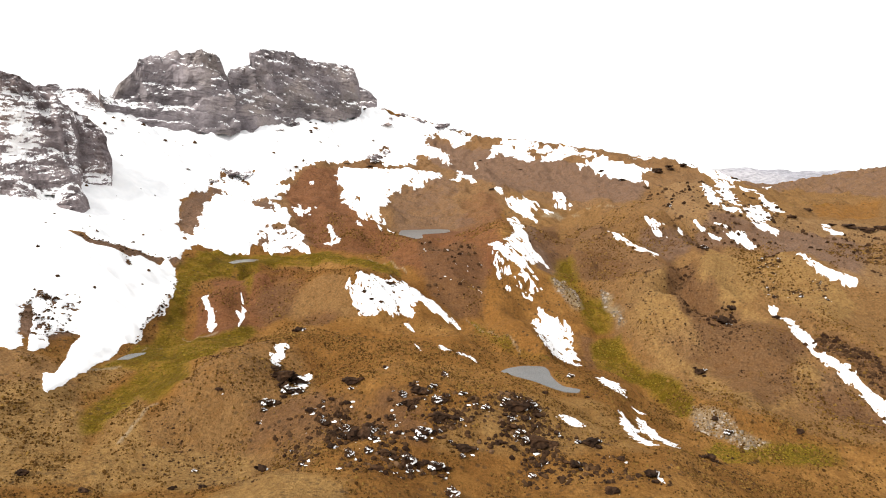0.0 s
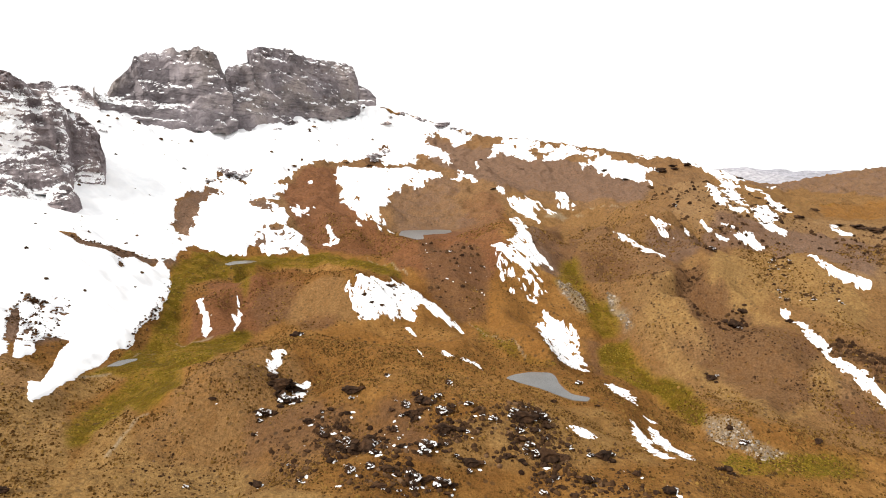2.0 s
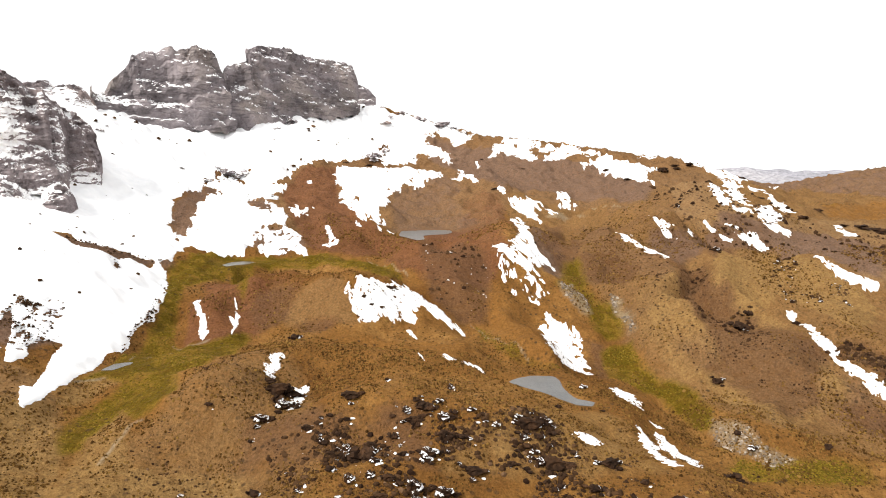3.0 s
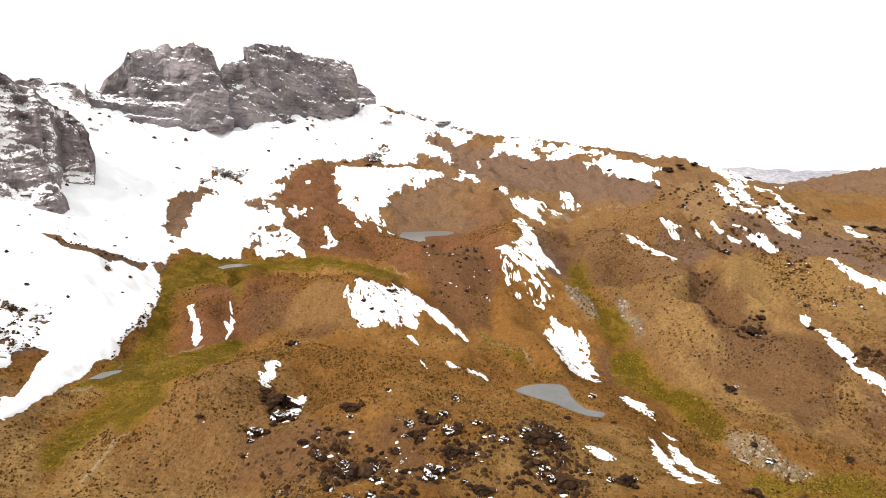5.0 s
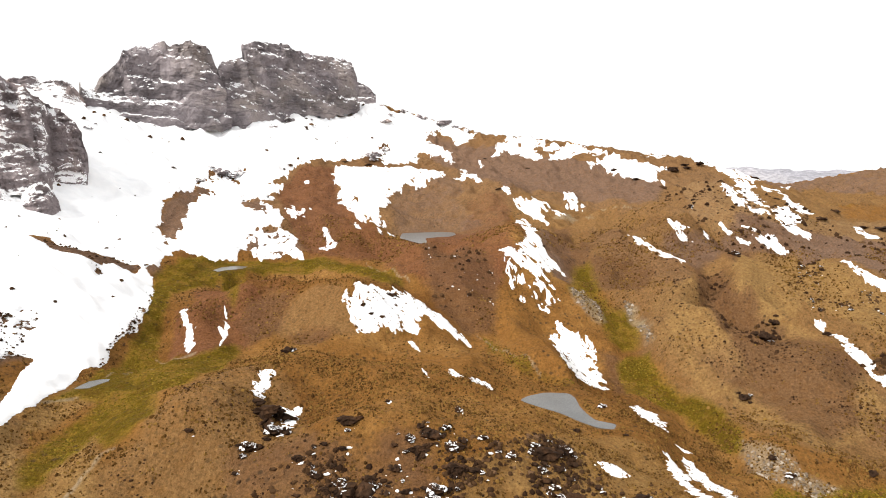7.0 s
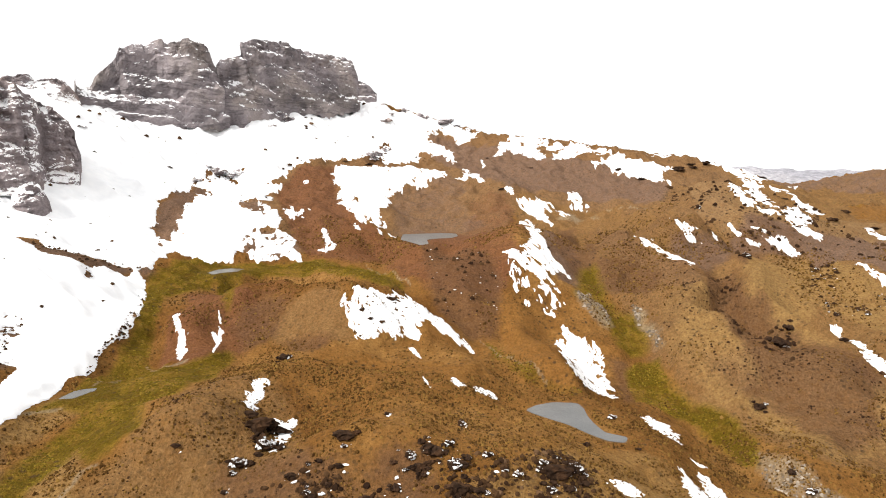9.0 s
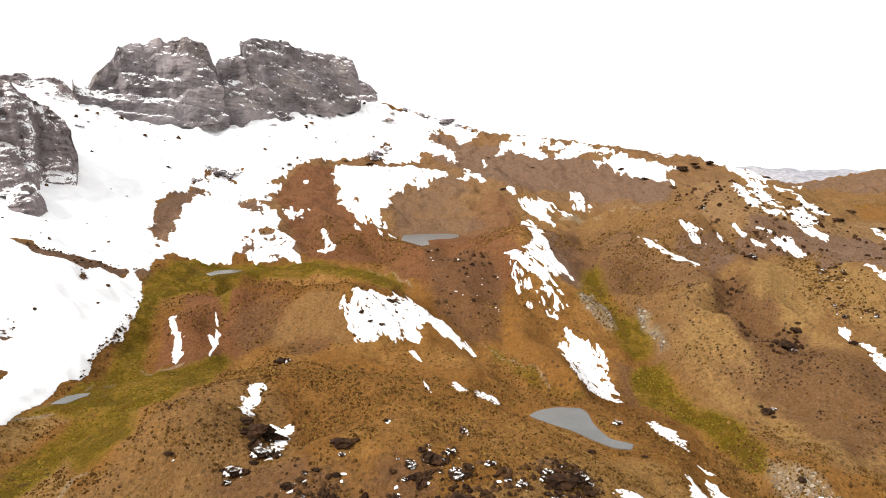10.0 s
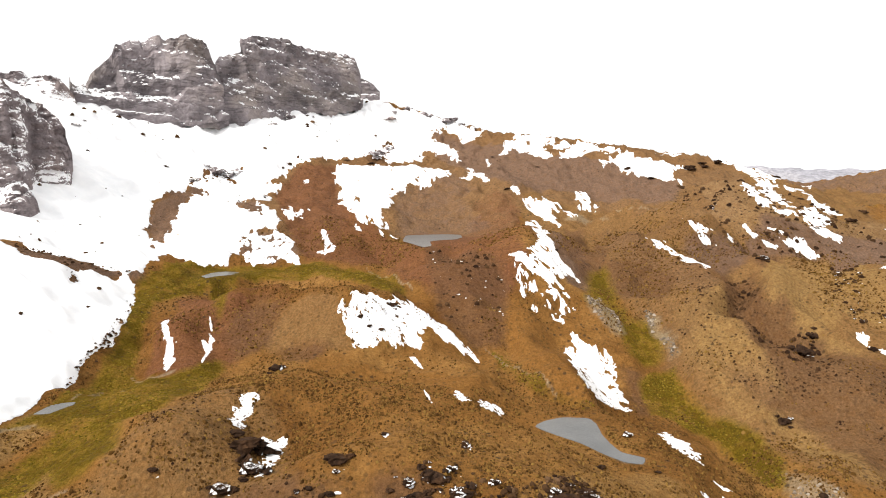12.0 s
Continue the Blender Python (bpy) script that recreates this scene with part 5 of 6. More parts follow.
# ---- cliffs ----
def rock_wall(name, keys, parent, mat, back, lean, ledges, jag, seed, spacing=1.6, rows=56, rise=0.0):
    """A rock mass over a foot line. keys: x, y, foot height, top height, from left to right as one faces it. ledges: share of the
    height, tilt along the wall and setback of each step in the face."""
    k = np.array(keys, float)
    run = np.concatenate([[0], np.cumsum(np.hypot(*np.diff(k[:, :2], axis=0).T))])
    n = max(int(run[-1] / spacing), 12)
    a = np.linspace(0, run[-1], n)
    x, y, zb, zt = (np.interp(a, run, k[:, i]) for i in range(4))
    if mat is CLIFF and n > 40:
        x, y = (np.convolve(np.pad(c, 12, 'reflect', reflect_type='odd'), np.ones(25) / 25, 'valid') for c in (x, y))
    way = np.gradient(np.stack([np.convolve(np.pad(x, 6, "edge"), np.ones(13) / 13, "valid"), np.convolve(np.pad(y, 6, "edge"), np.ones(13) / 13, "valid")], -1), axis=0)
    way /= np.linalg.norm(way, axis=1)[:, None]
    front = np.stack([way[:, 1], -way[:, 0]], -1)
    high = np.maximum(zt - zb, 1.0)
    zt = zt + jag * (0.9 * fractal(a, a * 0, 9.0, 3, seed + 1) + 2.2 * (lattice(np.floor(a / 5.2), a * 0, seed + 2) - 0.5) * (0.4 + value_noise(a, a * 0, 25, seed + 12) ** 2))
    u = a / run[-1]
    taper = (smooth(-0.001, 0.09, u) * smooth(1.001, 0.91, u)) ** 0.5
    if mat is CRAG:
        taper = (smooth(-0.001, 0.16, u) * smooth(1.001, 0.84, u)) ** 0.5
    if mat is CRAG and high.max() < 25:
        taper = np.sin(np.pi * u) ** 0.7
        zt, jag = zb - 3 + (zt - zb + 3) * 0.85 * taper ** 0.6, jag * 1.8
    taper[0] = taper[-1] = 0
    foot = np.minimum(zb, sheet_height(x + front[:, 0] * lean * high, y + front[:, 1] * lean * high)) - 4
    verts = []
    cut = (24.0, 4.6) if mat is CLIFF else (6.0, 9.0)
    whole = 1.7 * sum(d for _, _, d in ledges)
    for v in np.linspace(0, 1, rows):
        z = foot + v * (zt - foot)
        out = lean * high * (1 - v) + whole * 0.6 - (0.04 * high * max(0, v - 0.85) ** 2 / 0.0225 if mat is CLIFF else 0)
        for share, tilt, setback in ledges:
            level = share + tilt * (u - 0.5) + 0.10 * fractal(a, a * 0, 40, 5, seed + int(share * 100), 0.6)
            kept = smooth(-0.25, 0.1, fractal(a, a * 0 + 50 * share, 26, 3, seed + 15))
            if mat is CLIFF:
                kept = 0.6 + 0.4 * kept
            out = out - 2.0 * setback * kept * smooth(-0.03, 0.03, v - level)
        wa, wz = a + 5 * fractal(a, z, 14, 3, seed + 21), z + 5 * fractal(a, z, 14, 3, seed + 22)
        blocks = lattice(np.floor(wa / cut[0]), np.floor(wz / cut[1]), seed + 23) + 0.5 * lattice(np.floor(wa / cut[0] * 2.5), np.floor(wz / cut[1] * 2.2), seed + 24)
        out = out + jag * (1.2 * blocks + 1.5 * fractal(a * 0.3, z, 8, 4, seed + 5, 0.6) + 0.35 * fractal(a * 0.5, z * 1.6, 3.6, 3, seed + 6))
        out = out + jag * 2.2 * smooth(0.72, 0.95, v) * fractal(a, z, 5.0, 3, seed + 31)
        out = out * taper
        verts.append(np.stack([x + front[:, 0] * out, y + front[:, 1] * out, z], -1))
    edge = out
    for w in np.linspace(0.08, 1, 14):
        o = edge * (1 - w) - back * w * taper
        z = zt + jag * 0.9 * fractal(a, a * 0 + 40 * w, 6, 3, seed + 8) * min(1, 4 * w) - high * 0.12 * w * w + rise * w
        verts.append(np.stack([x + front[:, 0] * o, y + front[:, 1] * o, z], -1))
    for w in (0.35, 0.7, 1.0):
        o = -back * taper - w * 5 * taper
        verts.append(np.stack([x + front[:, 0] * o, y + front[:, 1] * o, (zt - high * 0.12 + rise) * (1 - w) + (zb - 12) * w], -1))
    v = np.stack(verts)
    i = np.arange(v.shape[0] * n).reshape(v.shape[0], n)
    quads = np.stack([i[:-1, :-1], i[:-1, 1:], i[1:, 1:], i[1:, :-1]], -1).reshape(-1, 4)
    return mesh_object(name, v.reshape(-1, 3), quads, mat, parent, False)


def thing(name, x, y, label, category, group=""):
    return tagged(new(name), label, category, group)


peak = thing("rock_peak", 0, 0, "dark grey banded rock peak with snow on its ledges", "rock peak")
rock_wall("shoulder", [(-300, 589, 168, 176), (-296, 595, 166, 190), (-290, 601, 162, 200), (-285, 606, 158, 207), (-281, 610, 156, 210)], peak, CLIFF, 10, 0.05, [(0.5, 0.2, 1.5)], 0.8, 90, 1.0, 26)
rock_wall("west_tower", [(-287, 605, 158, 206), (-285, 607, 157, 213), (-283, 609, 157, 216), (-277, 613, 156, 219), (-269, 619, 155, 221), (-257, 629, 154, 228),
                         (-250, 634, 153, 225), (-243, 639, 152, 228), (-228, 650, 152, 230), (-222, 655, 154, 229), (-219, 662, 156, 218), (-216, 668, 157, 200)],
          peak, CLIFF, 6, 0.05, [(0.16, 0.10, 1.2), (0.30, -0.12, 2.0), (0.42, 0.16, 2.6), (0.54, 0.06, 1.5), (0.66, 0.18, 2.4), (0.78, -0.04, 1.4), (0.89, -0.06, 2.2)], 1.1, 100)
rock_wall("east_tower", [(-219, 661, 155, 204), (-216, 670, 156, 215), (-208, 687, 158, 221), (-203, 699, 161, 227), (-202, 702, 162, 241), (-192, 719, 165, 248), (-184, 735, 170, 250),
                         (-170, 760, 176, 250), (-154, 785, 183, 247), (-132, 818, 191, 249), (-120, 835, 196, 250), (-114, 844, 198, 246), (-110, 848, 200, 228)],
          peak, CLIFF, 6, 0.05, [(0.14, 0.05, 1.3), (0.26, -0.12, 2.0), (0.40, -0.24, 2.6), (0.55, -0.10, 1.6), (0.68, 0.10, 2.0), (0.80, -0.05, 1.4), (0.90, 0.05, 2.2)], 1.1, 130)
rock_wall("buttress", [(-301, 567, 163, 168), (-293, 576, 158, 168), (-281, 588, 153, 168), (-267, 601, 150, 168), (-255, 611, 148, 167), (-245, 619, 147, 166), (-236, 626, 148, 160)],
          peak, CLIFF, 22, 0.10, [(0.5, 0.1, 1.5)], 0.8, 160, rows=24, rise=13)
rock_wall("pinnacle", [(-116, 872, 204, 229), (-107, 874, 202, 227), (-99, 876, 200, 223), (-90, 878, 196, 214)], peak, CLIFF, 12, 0.12, [(0.5, 0.2, 1.5)], 0.9, 180, 1.2, 24)

west_crag = thing("rock_crag", 0, 0, "steep dark rock crag dusted with fresh snow", "rock crag")
rock_wall("crag_face", [(-310, 378, 108, 160), (-295, 386, 116, 165), (-279, 394, 122, 165), (-274, 396, 123, 167), (-267, 401, 121, 166), (-261, 406, 119, 162), (-255, 410, 114, 157), (-251, 414, 108, 155),
                        (-247, 418, 108, 149), (-243, 421, 108, 146), (-239, 425, 108, 138)], west_crag, CRAG, 75, 0.42, [(0.25, 0.1, 2.5), (0.45, -0.1, 3.0), (0.62, 0.15, 3.0), (0.8, 0.0, 3.0)], 1.7, 200, 0.9, 70)
rock_wall("crag_end", [(-248, 418, 109, 136), (-244, 422, 108, 147), (-237, 428, 106, 143), (-233, 433, 105, 137), (-230, 436, 104, 131), (-227, 438, 103, 116)],
          west_crag, CRAG, 14, 0.2, [(0.18, 0.1, 1.5), (0.5, 0.2, 1.0), (0.8, -0.2, 2.0)], 1.7, 220, 0.7, 52)
rock_wall("crag_crest", [(-372, 548, 176, 186), (-349, 556, 174, 184), (-337, 558, 172, 186), (-329, 558, 170, 182), (-320, 558, 168, 186), (-310, 558, 166, 187), (-300, 560, 164, 184), (-294, 562, 162, 172)],
          west_crag, CRAG, 20, 0.55, [(0.4, 0.1, 2.0), (0.7, -0.1, 2.0)], 1.3, 240, 1.1, 30)
rock_wall("lower_rib", [(-262, 372, 92, 104), (-252, 375, 91, 106), (-245, 376, 86, 101), (-238, 377, 82, 98), (-233, 379, 86, 97)], west_crag, CRAG, 14, 0.5, [(0.5, 0.2, 1.5)], 1.2, 260, 0.8, 26)
rock_wall("lower_rib", [(-233, 380, 90, 101), (-226, 381, 86, 101), (-219, 383, 84, 103), (-215, 386, 86, 96)], west_crag, CRAG, 12, 0.45, [(0.5, 0.2, 1.5)], 1.1, 280, 0.8, 26)
rock_wall("lower_rib", [(-300, 368, 92, 104), (-285, 372, 93, 106), (-272, 374, 94, 104), (-262, 377, 94, 99)], west_crag, CRAG, 14, 0.5, [(0.5, 0.2, 1.5)], 1.2, 300, 0.8, 26)


# ---- boulders and outcrops ----
def lump(seed, flat, rough, jagged=False):
    """A broken stone about one metre across: the hull of a few strewn points, cut finer and roughened."""
    bm = bmesh.new()
    rng = random.Random(seed)
    blocks = [(Vector((0, 0, 0)), 1.0)] + [(Vector((rng.uniform(-0.34, 0.34), rng.uniform(-0.34, 0.34), rng.uniform(-0.22, 0.16))), rng.uniform(0.42, 0.68)) for _ in range(4)]
    for middle, share in blocks:
        own = []
        for _ in range(13):
            d = Vector((rng.gauss(0, 1), rng.gauss(0, 1), rng.gauss(0, 1))).normalized() * rng.uniform(0.36, 0.5) * share
            own.append(bm.verts.new(middle + d))
        made = bmesh.ops.convex_hull(bm, input=own)
        bmesh.ops.delete(bm, geom=[g for g in made["geom_interior"] if isinstance(g, bmesh.types.BMVert)], context="VERTS")
    bmesh.ops.subdivide_edges(bm, edges=bm.edges, cuts=2 if not jagged else 3, use_grid_fill=True)
    for v in bm.verts:
        v.co += v.co.normalized() * rough * noise.fractal(v.co * 4.0 + Vector((seed, 0, 0)), 1.0, 2.0, 3)
        v.co.z *= flat
    return bm


def drift(seed):
    """A crescent of old snow as it lies in the lee of a stone one metre across."""
    bm = bmesh.new()
    rng = random.Random(seed)
    rows, cols = 5, 14
    turn, span = rng.uniform(-0.35, 0.5), rng.uniform(1.0, 1.9)
    grid = []
    for i in range(cols):
        u = i / (cols - 1)
        a = turn + span * (u - 0.5)
        wide = (0.01 + 0.06 * math.sin(math.pi * u) ** 0.8) * (1 + 0.9 * noise.noise(Vector((u * 6, seed, 0))))
        line = []
        for j in range(rows):
            w = j / (rows - 1)
            r = 0.41 + wide * w
            lift = 0.15 * (1 - w) ** 1.3 * math.sin(math.pi * u) ** 0.5 - 0.05
            line.append(bm.verts.new((r * math.cos(a), r * math.sin(a), lift + 0.05 * noise.noise(Vector((u * 7, w * 5, seed))))))
        grid.append(line)
    for p, q in zip(grid, grid[1:]):
        for j in range(rows - 1):
            bm.faces.new((p[j], q[j], q[j + 1], p[j + 1]))
    bmesh.ops.recalc_face_normals(bm, faces=bm.faces)
    return bm


def link(name, bm, mat, parent=None, soft=True):
    me = bpy.data.meshes.new(name)
    bm.to_mesh(me)
    bm.free()
    me.materials.append(mat)
    if soft:
        me.polygons.foreach_set("use_smooth", np.ones(len(me.polygons), bool))
    ob = new(name, me)
    ob.parent = parent
    return ob


def ground_at(x, y):
    return float(sheet_height(np.array([x]), np.array([y]))[0])


def stone_kind(seed, flat, rough, mat, capped, name, label, category):
    ob = tagged(link(name, lump(seed, flat, rough), mat, None, False), label, category)
    if capped:
        link("snow_drift", drift(seed), SNOW, ob)
        ob.children[0]["label"] = "thin crescent of old white snow"
        if seed == 7:
            link("snow_drift", drift(seed + 50), SNOW, ob).rotation_euler = (0, 0, -2.2)
    return ob


BOULDER_KINDS = [stone_kind(s, f, 0.12, SNOWY_STONE if s in (3, 7) else STONE, c, "boulder",
                            "dark brown weathered boulder with old snow beside it" if c else "dark brown weathered boulder on stony ground", "boulder")
                 for s, f, c in ((1, 0.75, True), (2, 0.6, False), (3, 0.85, True), (4, 0.7, False), (5, 0.55, True), (6, 0.8, False), (7, 0.65, True), (8, 0.9, False))]
boulder_rng = random.Random(5)
used_kinds = set()


def put_boulder(x, y, size, group, kind=None):
    """The first of each kind is moved into place, the others are copies of it."""
    k = boulder_rng.randrange(len(BOULDER_KINDS)) if kind is None else kind
    ob = BOULDER_KINDS[k]
    scale = (size * boulder_rng.uniform(0.85, 1.15), size * boulder_rng.uniform(0.7, 1.0), size * boulder_rng.uniform(0.75, 1.05))
    m = pose(x, y, ground_at(x, y) + 0.2 * size, 0, 0, boulder_rng.uniform(-15, 15))
    if k in used_kinds:
        ob = copy_thing(ob, m)
        ob.matrix_basis = m @ Matrix.Diagonal((*scale, 1))
    else:
        used_kinds.add(k)
        ob.matrix_basis = m @ Matrix.Diagonal((*scale, 1))
    tagged(ob, group=group)
    if size > 4.6:
        for turn, share in ((0.4, 0.5), (2.6, 0.42), (-1.5, 0.38)):
            a = turn + boulder_rng.uniform(-0.5, 0.5)
            put_boulder(x + 0.55 * size * math.cos(a), y + 0.45 * size * math.sin(a), size * share, group)


KNOLL_BOULDERS = [
    (-64.7, 276.2, 5.5), (-56.6, 217.0, 10.9), (-51.9, 207.3, 6.6), (-30.1, 202.3, 6.2), (-57.3, 201.3, 5.6), (-50.4, 168.5, 3.8),
    (-37.2, 160.1, 2.1), (-31.8, 172.0, 3.8), (-32.7, 181.7, 2.5), (-58.8, 193.5, 2.2), (-73.9, 202.9, 2.7), (-20.5, 215.8, 2.6),
    (-41.6, 192.6, 3.5), (-30.3, 194.6, 2.5),
]
CREST_BOULDERS = [
    (23.0, 191.9, 7.4), (28.0, 196.0, 4.7), (6.1, 173.4, 5.3), (44.2, 182.0, 6.3), (36.6, 169.9, 5.0), (50.5, 171.9, 3.8), (55.2,
    161.5, 5.2), (43.2, 153.2, 3.7), (-23.9, 178.5, 7.2), (-19.5, 171.8, 3.4), (-12.9, 175.7, 3.2), (0.4, 213.2, 3.3), (-9.8,
    198.5, 2.8), (-7.0, 195.2, 5.2), (-12.9, 194.7, 3.1), (-2.1, 190.6, 4.4), (-10.9, 191.5, 5.1), (-1.0, 183.5, 4.9), (-5.6,
    176.4, 5.4), (-15.5, 163.5, 3.7), (-24.9, 160.5, 3.8), (-9.4, 161.8, 6.1), (-1.8, 163.2, 5.8), (2.3, 153.9, 4.4), (28.4,
    179.7, 7.6), (28.2, 172.3, 3.2), (16.5, 177.8, 2.6), (34.4, 185.5, 3.1), (25.3, 188.5, 3.5), (13.2, 189.8, 2.8), (20.7, 187.6,
    3.1), (-16.4, 188.2, 3.4),
]
SNOW_BOULDERS = [
    (-27.3, 322.2, 5.2), (-38.4, 304.7, 3.6), (-34.7, 302.7, 3.4), (-30.1, 303.0, 3.0), (-25.1, 316.0, 2.2),
]
OUTLYING_BOULDERS = [
    (90.0, 204.7, 4.7), (134.4, 229.5, 3.4), (142.7, 318.1, 10.7), (116.4, 279.0, 5.3), (-71.2, 173.7, 2.0), (-92.0, 155.1, 2.9),
    (-110.0, 158.5, 3.8), (-70.8, 157.9, 2.5), (-62.5, 157.6, 2.2), (105.4, 225.1, 4.5), (103.9, 233.8, 4.1), (51.2, 247.1, 4.1),
    (161.9, 391.1, 5.5), (163.1, 303.4, 4.5), (156.7, 628.5, 5.8), (36.6, 220.5, 2.8), (52.4, 222.4, 1.6), (175.6, 492.3, 4.8),
    (56.2, 409.8, 3.4),
]
for bx, by, size in KNOLL_BOULDERS:
    put_boulder(bx, by, size, "boulders on the knoll")
for bx, by, size in CREST_BOULDERS:
    put_boulder(bx, by, size, "boulders of the boulder field")
for bx, by, size in SNOW_BOULDERS:
    put_boulder(bx, by, size, "boulders in the snow of the knoll", 1)
for bx, by, size in OUTLYING_BOULDERS:
    put_boulder(bx, by, size, "boulders strewn over the slopes")


def scatter(outline, count, seed):
    """Points strewn at random inside an outline."""
    rng = np.random.RandomState(seed)
    o = np.array(outline, float)
    out = np.empty((0, 2))
    while len(out) < count:
        p = rng.uniform(o.min(0), o.max(0), (count * 3, 2))
        out = np.concatenate([out, p[inside(outline, p[:, 0], p[:, 1]) > 0]])
    return out[:count]


field = scatter(BOULDER_FIELD, 400, 3)
field = field[fractal(field[:, 0], field[:, 1], 14, 2, 55) > 0.0][:45]
field = np.concatenate([field, scatter(CLUSTER_A, 20, 71), scatter(CLUSTER_B, 22, 72), scatter(CLUSTER_C, 22, 73), scatter(CLUSTER_D, 18, 74), scatter(CLUSTER_E, 11, 75)])
for bx, by in field:
    put_boulder(bx, by, 1.1 + 2.6 * boulder_rng.random() ** 2, "boulders of the boulder field")
for bx, by in scatter(ERRATICS_EAST, 30, 4):
    put_boulder(bx, by, 1.4 + 1.8 * boulder_rng.random() ** 2, "boulders on the eastern knoll", boulder_rng.choice([0, 2, 4, 6]))

OUTCROP_KINDS = [tagged(link("rock_outcrop", lump(s, 0.6, 0.26, True), CRAG, None, False), "dark jagged rock outcrop standing in snow", "rock outcrop", "rock outcrops in the snow") for s in (21, 22, 23, 24)]
SLOPE_KINDS = [tagged(link("rock_outcrop", lump(s, 0.6, 0.26, True), STONE, None, False), "dark brown jagged rock outcrop on a stony slope", "rock outcrop", "rock outcrops on the slopes") for s in (25, 26, 27)]
RIDGE_OUTCROPS = [
    (-71.1, 856.7, 15), (-57.0, 905.8, 18), (-34.0, 885.5, 21), (-7.0, 890.1, 32), (12.8, 897.9, 17), (26.3, 884.2, 14), (-74.1,
    837.9, 18), (-167.0, 724.1, 23), (-180.2, 722.6, 20), (-172.3, 680.1, 11), (-154.1, 839.1, 21), (-134.1, 831.4, 18), (-122.1,
    847.4, 15), (-163.1, 788.6, 13), (-265.4, 508.7, 8), (-273.1, 532.1, 5), (-73.0, 667.4, 22), (-69.1, 756.2, 15), (-73.1,
    708.8, 15), (-189.0, 516.9, 12), (-186.9, 556.7, 21), (-177.7, 565.0, 16), (-174.1, 569.5, 12), (-195.0, 565.0, 9),
]
SLOPE_OUTCROPS = [
    (-211.0, 524.1, 6), (171.0, 609.0, 10), (210.4, 627.8, 14), (227.6, 645.8, 10), (244.0, 648.0, 12), (223.7, 627.6, 9), (277.8,
    569.4, 8), (275.0, 499.0, 10), (319.9, 556.6, 8), (321.3, 499.7, 15), (332.6, 498.8, 16), (362.1, 522.4, 15), (311.6, 506.9,
    9), (228.6, 460.6, 5), (284.3, 621.0, 7), (41.1, 710.2, 5), (80.1, 663.5, 5), (43.9, 567.6, 6), (-73.1, 639.5, 8), (-95.5,
    637.9, 6), (-149.2, 309.4, 4), (-149.1, 306.1, 3), (-176.1, 406.6, 4),
]
for kinds, places in ((OUTCROP_KINDS, RIDGE_OUTCROPS), (SLOPE_KINDS, SLOPE_OUTCROPS)):
    for at, (ox, oy, size) in enumerate(places):
        m = pose(ox, oy, ground_at(ox, oy) + 0.06 * size, 0, 0, 67 * at)
        ob = kinds[at] if at < len(kinds) else copy_thing(kinds[at % len(kinds)], m)
        ob.matrix_basis = m @ Matrix.Diagonal((size, size * 0.8, size * (0.5 + 0.12 * (at % 3)), 1))


# ---- tufts, stones and snow remnants, past counting ----
def strew(name, xy, size, mat, label, category, sides=6, tall=0.7, seed=0, sink=0.12, long=(0.7, 1.3), lift=0.0):
    """Many small rough lumps as one mesh. size: metres across, one for each."""
    rng = np.random.RandomState(seed)
    n = len(xy)
    a = np.arange(sides) / sides * 2 * math.pi
    ring0 = np.stack([np.cos(a) * 0.5, np.sin(a) * 0.5, np.zeros(sides)], -1)
    ring1 = np.stack([np.cos(a + 0.4) * 0.42, np.sin(a + 0.4) * 0.42, np.full(sides, 0.55)], -1)
    base = np.concatenate([ring0, ring1, [[0, 0, 1.0]]])
    k = len(base)
    i, j = np.arange(sides), (np.arange(sides) + 1) % sides
    tri = np.concatenate([np.stack([i, j, sides + i], -1), np.stack([j, sides + j, sides + i], -1), np.stack([sides + i, sides + j, np.full(sides, 2 * sides)], -1)])
    v = base[None] * (1 + 0.55 * (rng.rand(n, k, 1) - 0.5)) + 0.12 * (rng.rand(n, k, 3) - 0.5)
    turn = rng.rand(n) * 6.28
    wide = rng.uniform(*long, n)
    c, s = np.cos(turn)[:, None], np.sin(turn)[:, None]
    px, py = v[..., 0] * wide[:, None], v[..., 1]
    x = (px * c - py * s) * size[:, None] + xy[:, :1]
    y = (px * s + py * c) * size[:, None] + xy[:, 1:2]
    z = v[..., 2] * size[:, None] * tall + sheet_height(xy[:, 0], xy[:, 1])[:, None] - sink * size[:, None] + lift
    faces = (tri[None] + (np.arange(n) * k)[:, None, None]).reshape(-1, 3)
    return tagged(mesh_object(name, np.stack([x, y, z], -1).reshape(-1, 3), faces, mat, None, False), label, category, kind="stuff")


rng = np.random.RandomState(11)
SNOWY = [FIELD_UPPER, FIELD_MIDDLE, FIELD_LOWER]


def free_of(shapes, p, margin=0.0):
    keep = np.ones(len(p), bool)
    for s in shapes:
        keep &= inside(s, p[:, 0], p[:, 1]) < margin
    return p[keep]


